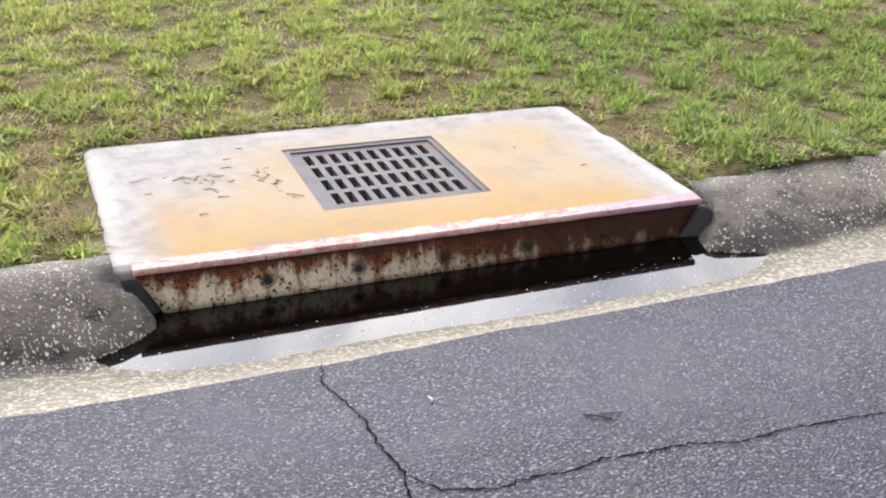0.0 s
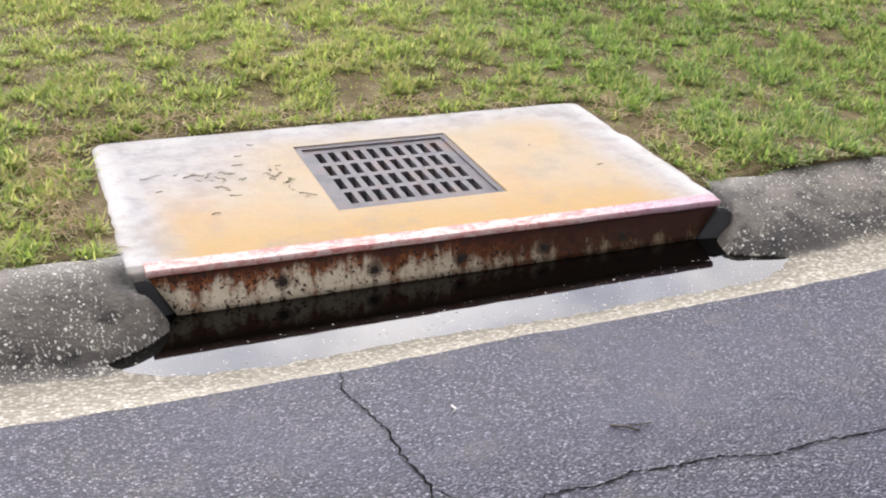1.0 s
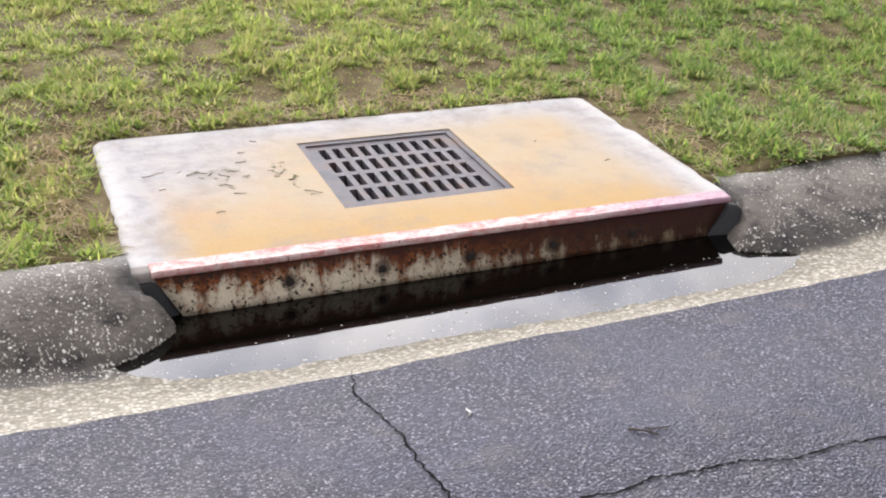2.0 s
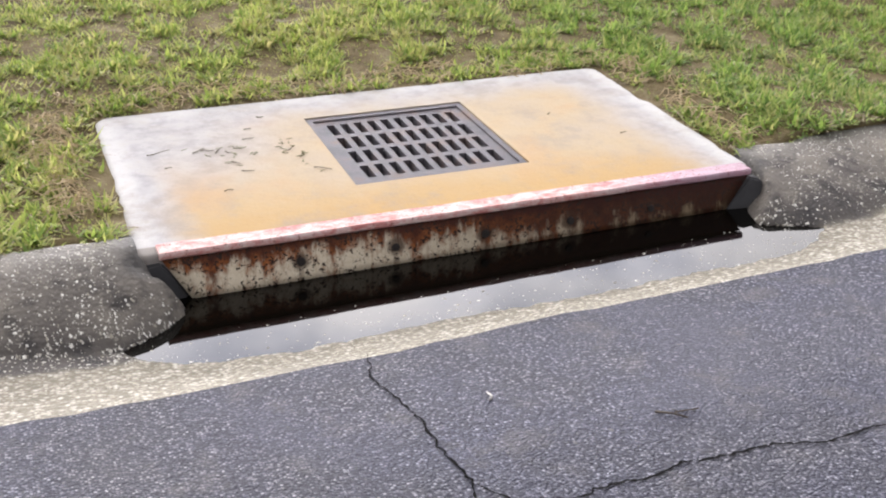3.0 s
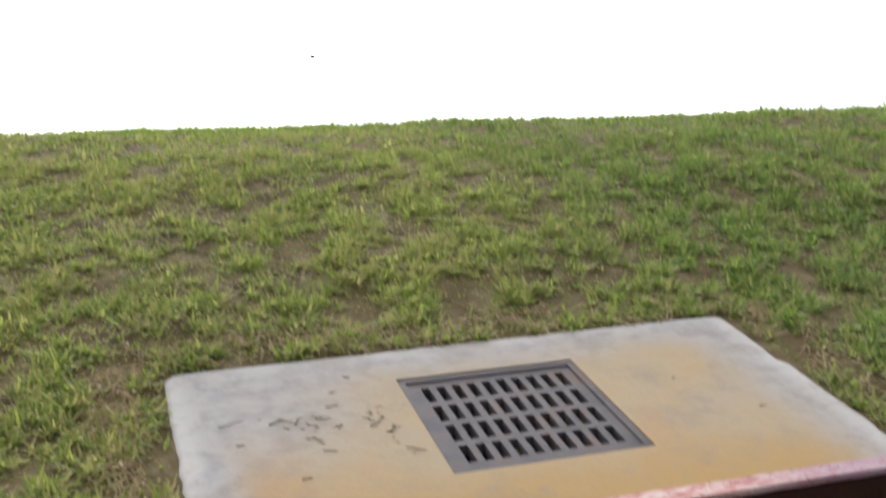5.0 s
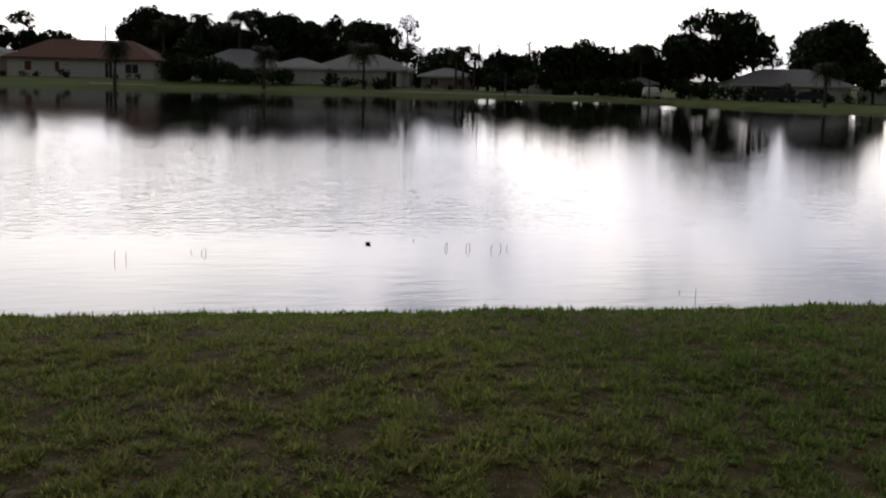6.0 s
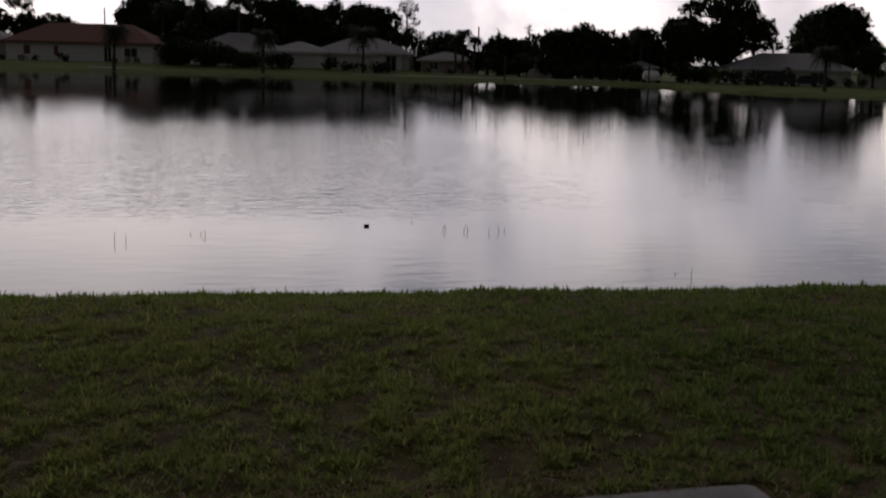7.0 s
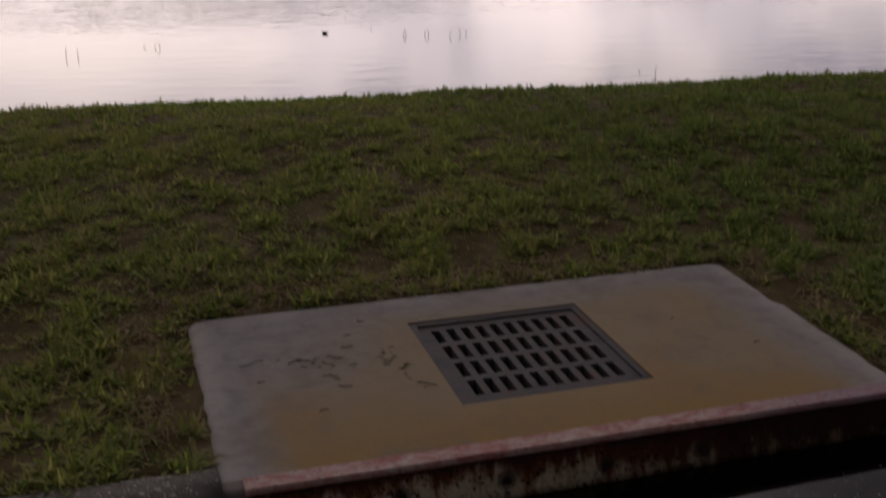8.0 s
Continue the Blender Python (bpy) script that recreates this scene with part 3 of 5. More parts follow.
def curb_height(x, y):
    """Rolled curb and gutter, sunk before the inlet, where the puddle lies."""
    v = y - bend(x)
    edge = road_edge(x)
    pv = np.where(v < -0.4, -0.4 + (v + 0.4) * 0.2 / (-0.4 - edge), v)
    z = sum(np.interp(pv + d, PROFILE_V, PROFILE_Z) for d in (-0.014, 0, 0.014)) / 3
    z = np.where(v > 0.125, np.interp(v, PROFILE_V, PROFILE_Z), z)
    near = smooth_step(x, -0.85, -0.12) * (1 - smooth_step(x, 2.08, 2.8))
    level = puddle_z(x) + 0.001
    front = np.interp(x, [-0.30, -0.150, -0.09, 0.0, 0.13, 0.30, 0.66, 0.99, 1.23, 1.54, 1.75, 1.95, 2.06, 2.12, 2.3], [-0.25, -0.262, -0.335, -0.381, -0.405, -0.423, -0.412, -0.425, -0.440, -0.438, -0.455, -0.450, -0.395, -0.348, -0.34])
    back = np.interp(x, [-0.30, -0.150, -0.095, -0.016, 0.047, 0.06, 0.09, 1.86, 1.885, 1.895, 1.99, 2.05, 2.12, 2.3], [-0.249, -0.260, -0.237, -0.185, -0.118, -0.05, 0.3, 0.3, -0.10, -0.225, -0.281, -0.310, -0.346, -0.34])
    front = front + 0.004 * waves(x, v, 33, 40)
    rise = np.clip((front - v) / (front - edge), 0, 1)
    pan = level + (road_height(x, edge + bend(x)) - 0.001 - level) * (0.35 * rise + 0.65 * rise ** 1.7) - 0.3 * np.maximum(edge - v, 0) - np.clip(v - front, 0, 0.25) * 0.28
    roll = np.clip((v - back) / (0.06 - back), 0, 1)
    side = level + 0.004 + (0.150 - level) * (1 - (1 - roll) ** 1.8) * smooth_step(roll, -0.05, 0.10)
    bed = np.where(v > back, side, np.minimum(pan, np.where(v > front, level - 0.002, 9.0)))
    z = z + (bed - z) * near * (1 - smooth_step(v, 0.02, 0.07))
    z = z - 0.012 * np.exp(-((x - 2.81) / 0.009) ** 2)
    z = z + 0.003 * waves(x, y, 14, 9) * (1 - near) + 0.0012 * waves(x, y, 15, 40)
    left = np.interp(y, [-0.20, -0.12, -0.06, -0.02, 0.0], [0.070, 0.066, 0.055, 0.035, 0.03]) + 0.004 * waves(x, y, 31, 30)
    right = np.interp(y, [-0.24, -0.14, -0.07, -0.02], [1.86, 1.88, 1.90, 1.935]) + 0.004 * waves(x, y, 32, 30)
    z = np.where(v > -0.30, np.minimum(z, np.where(x < 1, 2.2 * (left - x), 0.95 * (x - right) + 3.0 * np.maximum(x - 2.025, 0)) - 0.03), z)
    # a worn hollow in the cement beside the plate's end
    z = z - 0.038 * np.exp(-(((x + 0.015) / 0.055) ** 2 + ((y + 0.035) / 0.032) ** 2))
    z = np.where((x > left) & (x < right) & (v > back - 0.02) & (v > -0.30), np.minimum(z, -0.045), z)
    under_slab = (y > -0.002) & (x > -0.046) & (x < 2.012)
    return np.where(under_slab, -0.3, z)


curb_x = spread((-60, -6, 3), (-6, -1.2, 0.1), (-1.2, 3.2, 0.011), (3.2, 8, 0.1), (8, 60, 3))
curb_v = spread((-0.72, 0.13, 0.010), (0.13, 0.15, 0.01))
gx, gv = np.meshgrid(curb_x, curb_v)
gy = gv + bend(gx)
idx = np.arange(gx.size).reshape(gx.shape)
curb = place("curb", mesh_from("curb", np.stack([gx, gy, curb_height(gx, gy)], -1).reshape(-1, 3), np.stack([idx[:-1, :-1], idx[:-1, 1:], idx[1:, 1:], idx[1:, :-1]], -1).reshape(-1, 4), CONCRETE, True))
tagged(curb, "dark weathered concrete curb with white shell grit and pale gutter", "curb", kind="structure")

# cement fillets that close the gutter against the ends of the inlet's plate
for shape in (((-0.075, 0.098, -0.02), (0.006, 0.104, -0.006), (0.030, 0.070, -0.010), (0.088, -0.03, -0.016), (-0.02, -0.03, -0.03)),
              ((1.86, -0.03, -0.034), (1.900, 0.030, -0.033), (1.985, 0.122, -0.010), (2.030, 0.112, -0.020), (2.060, 0.05, -0.050), (1.975, -0.03, -0.062))):
    bm = bmesh.new()
    near, rear = [bm.verts.new((x, y, z)) for x, z, y in shape], [bm.verts.new((x, 0.03, z)) for x, z, y in shape]
    bm.faces.new(near), bm.faces.new(rear[::-1])
    for i in range(len(shape)):
        j = (i + 1) % len(shape)
        bm.faces.new((near[i], rear[i], rear[j], near[j]))
    bmesh.ops.recalc_face_normals(bm, faces=bm.faces)
    bmesh.ops.bevel(bm, geom=list(bm.edges), offset=0.006, segments=2, affect="EDGES")
    part("fillet", bm, CEMENT, curb, "dark smooth cement patch")

# standing water in the dip before the inlet
bm = bmesh.new()
box(bm, -0.22, 2.20, -0.50, 0.9, -0.004, 0.0)
for v in bm.verts:
    v.co.z += puddle_z(v.co.x)
puddle = part("puddle", bm, PUDDLE)
tagged(puddle, "still grey puddle of rainwater in the gutter dip", "puddle", kind="structure")

# the lake
bm = bmesh.new()
for corner in ((-1500, 6.5), (1500, 6.5), (1500, 300), (-1500, 800)):
    bm.verts.new((*corner, LAKE_Z))
bm.faces.new(bm.verts)
lake = part("water", bm, LAKE)
tagged(lake, "calm grey lake reflecting the cloudy sky", "lake", kind="structure")


# ---- the storm drain inlet ----
def slab_z(x, y):
    return 0.127 + 0.008 * x + 0.014 * y


def inlet_slab():
    """Cement cover with rounded corners, chipped rim and a square hole for the grate."""
    rng = random.Random(5)
    corners = [((-0.062, 0.0), 0.03), ((2.02, 0.03), 0.028), ((2.022, 1.183), 0.05), ((-0.055, 1.183), 0.075)]
    outline = []
    for i, ((cx, cy), r) in enumerate(corners):
        start = math.pi + i * math.pi / 2
        mx, my = cx + (r if i in (0, 3) else -r), cy + (r if i in (0, 1) else -r)
        for k in range(6):
            a = start + k / 5 * math.pi / 2
            outline.append((mx + r * math.cos(a), my + r * math.sin(a)))
        nx, ny = corners[(i + 1) % 4][0]
        steps = 40 if i % 2 == 0 else 24
        lx, ly = outline[-1]
        for k in range(2, steps - 1):
            t = k / steps
            outline.append((lx + (nx - lx) * t, ly + (ny - ly) * t))
    bm = bmesh.new()
    rough = []
    for x, y in outline:
        chip = -0.010 * max(0, rng.random() - 0.93) / 0.07 + rng.uniform(-0.0016, 0.001)
        chip += float(0.0028 * waves(np.array(x), np.array(y), 91, 9)) - (0.010 if x > 1.9 and y > 0.74 else 0.0)
        out = Vector((x - 1.0, y - 0.58)).normalized()
        if y < 0.04 and 0 < x < 1.98:
            chip = 0
        rough.append((x + out.x * chip, y + out.y * chip))
    n = len(rough)
    inward = []
    for i in range(n):
        d = Vector(rough[(i + 1) % n]) - Vector(rough[i - 1])
        inward.append(Vector((-d.y, d.x)).normalized())
    loops = []
    for inset, drop in ((0.016, 0.0), (0.009, 0.002), (0.004, 0.006), (0.001, 0.012), (0.0, 0.022), (0.0, 0.16)):
        loops.append([bm.verts.new((x + w.x * inset, y + w.y * inset, -drop)) for (x, y), w in zip(rough, inward)])
    for upper, lower in zip(loops, loops[1:]):
        for i in range(n):
            bm.faces.new((upper[i], lower[i], lower[(i + 1) % n], upper[(i + 1) % n]))
    cx, cy, hw, hd = 0.992, 0.621, 0.311, 0.322
    inner = []
    for v in loops[0]:
        dx, dy = v.co.x - cx, v.co.y - cy
        k = min(hw / max(abs(dx), 1e-6), hd / max(abs(dy), 1e-6))
        inner.append(Vector((cx + dx * k, cy + dy * k)))
    for sx, sy in ((-1, -1), (1, -1), (1, 1), (-1, 1)):
        corner = Vector((cx + sx * hw, cy + sy * hd))
        min(inner, key=lambda p: (p - corner).length).xy = corner
    hole = [bm.verts.new((p.x, p.y, 0)) for p in inner]
    base = [bm.verts.new((p.x, p.y, -0.16)) for p in inner]
    for i in range(n):
        j = (i + 1) % n
        bm.faces.new((loops[0][i], loops[0][j], hole[j], hole[i]))
        bm.faces.new((hole[i], hole[j], base[j], base[i]))
    bmesh.ops.recalc_face_normals(bm, faces=bm.faces)
    for v in bm.verts:
        v.co.z += slab_z(v.co.x, v.co.y)
    return bm


inlet = new("storm_drain_inlet")
tagged(inlet, "ochre-stained concrete storm drain top with pale grey rim", "storm drain")
part("slab", inlet_slab(), SLAB, inlet)

# lip: a worn steel angle along the front edge
bm = bmesh.new()
outline = [(-0.012, 0.004), (-0.016, -0.002), (-0.016, -0.012), (-0.011, -0.018), (0.0, -0.018), (0.0, -0.006), (0.048, -0.008), (0.050, 0.003)]
rings = []
for k in range(41):
    x = 0.0 + 1.985 * k / 40
    dent = 0.0012 * math.sin(k * 1.7) + 0.0010 * math.sin(k * 0.63)
    rings.append([bm.verts.new((x, y + dent, slab_z(x, y) + z + 0.007)) for y, z in outline])
for a, b in zip(rings, rings[1:]):
    for i in range(len(outline)):
        bm.faces.new((a[i], a[(i + 1) % len(outline)], b[(i + 1) % len(outline)], b[i]))
bm.faces.new(rings[0]), bm.faces.new(rings[-1])
bmesh.ops.recalc_face_normals(bm, faces=bm.faces)
lip = part("lip", bm, LIP, inlet, "scuffed pink and white painted steel edge")

# skirt: the rusted plate below it, leaning out a little
bm = bmesh.new()
front, rear = [], []
for k in range(33):
    t = k / 32
    for row, (y0, y1) in ((front, (-0.002, -0.030)), (rear, (0.010, -0.018))):
        column = []
        for j in range(6):
            s = j / 5
            x0, x1 = 0.006 + 0.078 * s, 1.985 - 0.093 * s
            x = x0 + (x1 - x0) * t
            z = slab_z(x, 0) - 0.014 + (puddle_z(x) - 0.003 - slab_z(x, 0) + 0.014) * s
            column.append(bm.verts.new((x, y0 + (y1 - y0) * s + 0.0015 * math.sin(5 * x + 4 * s), z)))
        row.append(column)
for row in (front, rear):
    for a, b in zip(row, row[1:]):
        for j in range(5):
            bm.faces.new((a[j], b[j], b[j + 1], a[j + 1]))
for k in range(32):
    bm.faces.new((front[k][0], front[k + 1][0], rear[k + 1][0], rear[k][0]))
    bm.faces.new((front[k][5], front[k + 1][5], rear[k + 1][5], rear[k][5]))
for k in (0, 32):
    for j in range(5):
        bm.faces.new((front[k][j], front[k][j + 1], rear[k][j + 1], rear[k][j]))
bmesh.ops.recalc_face_normals(bm, faces=bm.faces)
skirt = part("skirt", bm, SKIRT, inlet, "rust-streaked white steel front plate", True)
for x, size in ((0.409, 0.0130), (0.707, 0.0115), (1.005, 0.0125), (1.303, 0.0120), (1.60, 0.0110)):
    verts, faces = tube([(x, -0.026, 0.050 + 0.008 * x), (x, -0.0185, 0.050 + 0.008 * x), (x, -0.0185, 0.050 + 0.008 * x)], [size, size * 1.05, size * 0.55], 14)
    place("bolt_hole", mesh_from("bolt_hole", verts, faces, BLACK), skirt, "dark rusted bolt hole")

# grate: frame and slotted casting, ten by four slots
grate = new("drain_grate")
tagged(grate, "grey cast-iron drain grate with forty slots set in concrete", "grate")
GX0, GX1, GY0, GY1 = 0.684, 1.300, 0.302, 0.940


def slotted(xs, ys, open_cell, z_top, thick):
    """A plate on a grid of lines, with open cells, walls and underside."""
    verts, faces, index = [], [], {}

    def vert(i, j, low):
        key = (i, j, low)
        if key not in index:
            index[key] = len(verts)
            verts.append((xs[i], ys[j], slab_z(xs[i], ys[j]) + z_top - (thick if low else 0)))
        return index[key]

    nx, ny = len(xs) - 1, len(ys) - 1
    solid = {(i, j) for i in range(nx) for j in range(ny) if not open_cell(i, j)}
    for i, j in solid:
        faces.append((vert(i, j, 0), vert(i + 1, j, 0), vert(i + 1, j + 1, 0), vert(i, j + 1, 0)))
        for (di, dj), (a, b) in {(0, -1): ((i, j), (i + 1, j)), (1, 0): ((i + 1, j), (i + 1, j + 1)), (0, 1): ((i + 1, j + 1), (i, j + 1)), (-1, 0): ((i, j + 1), (i, j))}.items():
            if (i + di, j + dj) not in solid:
                faces.append((vert(*a, 0), vert(*a, 1), vert(*b, 1), vert(*b, 0)))
    return verts, faces


verts, faces = slotted([GX0, GX0 + 0.022, GX1 - 0.022, GX1], [GY0, GY0 + 0.022, GY1 - 0.028, GY1], lambda i, j: i == 1 and j == 1, -0.004, 0.05)
place("frame", mesh_from("frame", verts, faces, IRON), grate)
xs, ys = [GX0 + 0.0235], [GY0 + 0.0235]
pitch = (GX1 - GX0 - 0.047 - 0.052) / 10
for k in range(10):
    a = GX0 + 0.0235 + 0.026 + pitch * k
    xs += [a + pitch * 0.22, a + pitch * 0.78]
xs.append(GX1 - 0.0235)
pitch_y = (GY1 - GY0 - 0.0515 - 0.050) / 4
for k in range(4):
    a = GY0 + 0.0235 + 0.025 + pitch_y * k
    ys += [a + pitch_y * 0.115, a + pitch_y * 0.885]
ys.append(GY1 - 0.0295)
verts, faces = slotted(xs, ys, lambda i, j: i % 2 == 1 and j % 2 == 1, -0.010, 0.035)
casting = place("casting", mesh_from("casting", verts, faces, IRON), grate)

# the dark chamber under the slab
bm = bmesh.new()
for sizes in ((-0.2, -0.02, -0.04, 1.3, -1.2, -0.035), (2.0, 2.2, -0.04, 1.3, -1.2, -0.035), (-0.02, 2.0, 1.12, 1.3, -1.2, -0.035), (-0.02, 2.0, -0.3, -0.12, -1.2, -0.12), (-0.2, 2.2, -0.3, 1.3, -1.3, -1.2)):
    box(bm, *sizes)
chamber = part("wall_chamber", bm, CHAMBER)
tagged(chamber, "dark concrete chamber below the drain", "chamber", kind="structure")


# ---- cracks and loose bits on the road ----
def crack(points, width, seed):
    """A ragged dark seam that follows the road."""
    rng = random.Random(seed)
    line = []
    for (x0, y0), (x1, y1) in zip(points, points[1:]):
        n = max(2, int(math.hypot(x1 - x0, y1 - y0) / 0.012))
        for k in range(n):
            t = k / n
            line.append(Vector((x0 + (x1 - x0) * t + rng.gauss(0, 0.0028), y0 + (y1 - y0) * t + rng.gauss(0, 0.0028))))
    verts, faces = [], []
    for i, p in enumerate(line):
        d = (line[min(i + 1, len(line) - 1)] - line[max(i - 1, 0)]).normalized()
        side = Vector((-d.y, d.x)) * width * rng.uniform(0.25, 1.0) * (0.3 + 0.7 * min(1, i / 6, (len(line) - i) / 6))
        for q in (p - side, p + side):
            verts.append((q.x, q.y, float(road_height(np.array(q.x), np.array(q.y))) + 0.0025))
    for i in range(len(line) - 1):
        faces.append((2 * i, 2 * i + 1, 2 * i + 3, 2 * i + 2))
    ob = place("crack", mesh_from("crack", verts, faces, CRACK), road, "dark dirt-filled crack")
    return ob


CRACK_ONE = [(0.418, -0.625), (0.405, -0.70), (0.385, -0.746), (0.408, -0.85), (0.418, -0.93), (0.430, -0.993), (0.424, -1.09), (0.428, -1.18), (0.437, -1.275), (0.40, -1.42)]
CRACK_TWO = [(0.437, -1.275), (0.50, -1.36), (0.60, -1.392), (0.70, -1.378), (0.79, -1.385), (0.88, -1.36), (0.98, -1.375), (1.10, -1.372), (1.22, -1.405), (1.354, -1.391), (1.50, -1.40), (1.64, -1.406), (1.85, -1.39), (2.1, -1.43)]
crack(CRACK_ONE, 0.0042, 1)
crack(CRACK_TWO, 0.0046, 2)


def on_road(x, y, lift=0.002):
    return (x, y, float(road_height(np.array(float(x)), np.array(float(y)))) + lift)


def twig(name, points, radius, mat, label, category):
    verts, faces = tube(points, [radius * (1 - 0.5 * i / len(points)) for i in range(len(points))], 5)
    ob = place(name, mesh_from(name, verts, faces, mat, True))
    return tagged(ob, label, category)


twig("twig", [on_road(0.93, -1.165, 0.003), on_road(0.962, -1.19, 0.004), on_road(0.985, -1.215, 0.003)], 0.003, TWIG, "short dark twig lying on the asphalt", "twig")
twig("twig", [on_road(0.97, -1.185, 0.003), on_road(1.03, -1.19, 0.003)], 0.0018, TWIG, "short dark twig lying on the asphalt", "twig")
twig("straw", [on_road(0.610, -0.965, 0.003), on_road(0.620, -0.95, 0.004), on_road(0.617, -0.93, 0.003)], 0.0035, PAVING, "pale dry leaf scrap lying on the asphalt", "leaf")


# ---- grit in curb and gutter ----
def pebbles(n, seed, area, height, size, keep):
    """Joined flattened stones sunk into a surface."""
    rng = np.random.default_rng(seed)
    base = np.array([(1, 0, 0), (0.4, 0.9, 0), (-0.6, 0.75, 0), (-1, -0.1, 0), (-0.4, -0.9, 0), (0.6, -0.75, 0), (0.05, 0.05, 0.75)])
    tri = np.array([(0, 1, 6), (1, 2, 6), (2, 3, 6), (3, 4, 6), (4, 5, 6), (5, 0, 6)])
    x, v = rng.uniform(area[0], area[1], n), rng.uniform(area[2], area[3], n)
    y = v + bend(x)
    ok = keep(x, v, rng.random(n))
    x, y = x[ok], y[ok]
    z = height(x, y)
    r = size * np.exp(np.clip(rng.normal(0, 0.38, len(x)), -1, 0.8))
    a = rng.uniform(0, 6.28, len(x))
    pts = base[None] * r[:, None, None] * rng.uniform(0.45, 1.35, (len(x), 7, 1))
    co, si = np.cos(a)[:, None], np.sin(a)[:, None]
    px, py = pts[:, :, 0] * co - pts[:, :, 1] * si * 0.7, pts[:, :, 0] * si + pts[:, :, 1] * co * 0.7
    wx, wy = px + x[:, None], py + y[:, None]
    wz = height(wx, wy) - 0.0006 + pts[:, :, 2] * 0.42
    verts = np.stack([wx, wy, wz], -1).reshape(-1, 3)
    faces = (tri[None] + 7 * np.arange(len(x))[:, None, None]).reshape(-1, 3)
    return verts, faces


def patchy(x, v):
    return 0.5 + 0.5 * waves(x, v * 2, 51, 7)


def curb_keep(x, v, u):
    smooth_ends = ((x > -0.12) & (x < 0.12) & (v > -0.12)) | ((x > 1.9) & (x < 2.10) & (v > -0.2))
    return (u < 0.25 + 0.75 * patchy(x, v)) & ~smooth_ends & ~((x > 0.05) & (x < 1.90) & (v > -0.36)) & ~((x > -0.05) & (x < 2.02) & (v > -0.06))


verts, faces = pebbles(44000, 71, (-1.6, 4.4, -0.34, 0.10), curb_height, 0.0037, curb_keep)
grit = place("shell_grit", mesh_from("shell_grit", verts, faces, PEBBLE), curb, "white shell grit bedded in the concrete")
tagged(grit, kind="stuff")
verts, faces = pebbles(30000, 72, (-1.6, 4.4, -0.66, -0.34), curb_height, 0.0034, lambda x, v, u: (u < 0.35 + 0.65 * patchy(x, v)) & (v > road_edge(x)))
grit = place("gutter_grit", mesh_from("gutter_grit", verts, faces, WORN), curb, "pale shell grit worn out of the gutter")
tagged(grit, kind="stuff")
verts, faces = pebbles(2200, 75, (-0.15, 2.1, -0.46, -0.24), lambda x, y: puddle_z(x), 0.0036, lambda x, v, u: (u < 0.25 + 0.75 * patchy(x, v)) & (u < 0.3 + (v < -0.34)) & (x > -0.12))
grit = place("puddle_shell", mesh_from("puddle_shell", verts, faces, PEBBLE), puddle, "white shell bits breaking the water's surface")
tagged(grit, kind="stuff")
verts, faces = pebbles(22000, 73, (-1.6, 4.2, -2.2, -0.61), road_height, 0.0034, lambda x, v, u: (u < 0.15 + 0.75 * patchy(x, v)) & (v < road_edge(x) - 0.01))
grit = place("road_aggregate", mesh_from("road_aggregate", verts, faces, grit_material("road_stone", (0.035, 0.034, 0.038), (0.14, 0.136, 0.14))), road, "grey stones standing out of the asphalt")
tagged(grit, kind="stuff")


# ---- lawn ----
BARE_SPOTS = [(0.03, 2.60, 0.16, 0.22), (0.50, 1.95, 0.15, 0.20), (0.71, 3.45, 0.22, 0.18), (1.02, 2.88, 0.16, 0.14), (0.41, 2.42, 0.12, 0.14), (-0.20, 2.88, 0.16, 0.20), (-0.24, 1.55, 0.14, 0.14), (2.64, 1.58, 0.15, 0.14), (3.22, 0.76, 0.12, 0.10), (4.63, 2.77, 0.25, 0.20), (4.60, 2.35, 0.2, 0.16), (3.75, 2.21, 0.14, 0.12), (2.16, 0.75, 0.07, 0.35), (1.3, 1.38, 0.5, 0.10), (1.10, 3.53, 0.18, 0.2), (1.79, 3.22, 0.22, 0.2)]


def bare(x, y):
    """How bare the soil is, 0 to 1."""
    b = smooth_step(waves(x, y * 1.5, 61, 3.1) + 0.5 * waves(x, y, 62, 9), 0.75, 1.5)
    for px, py, wide, deep in BARE_SPOTS:
        b = np.maximum(b, 1 - smooth_step(((x - px) / wide) ** 2 + ((y - py) / deep) ** 2 + 0.35 * waves(x, y, 64, 16), 0.3, 1.3))
    near = np.maximum(np.maximum(-0.06 - x, x - 2.02), y - 1.17)
    rim = 1 - smooth_step(near + 0.03 * waves(x, y, 63, 14), -0.01, 0.085)
    return np.clip(np.maximum(0.85 * b * (1 - smooth_step(y, 5.5, 7.5)), rim), 0, 1)


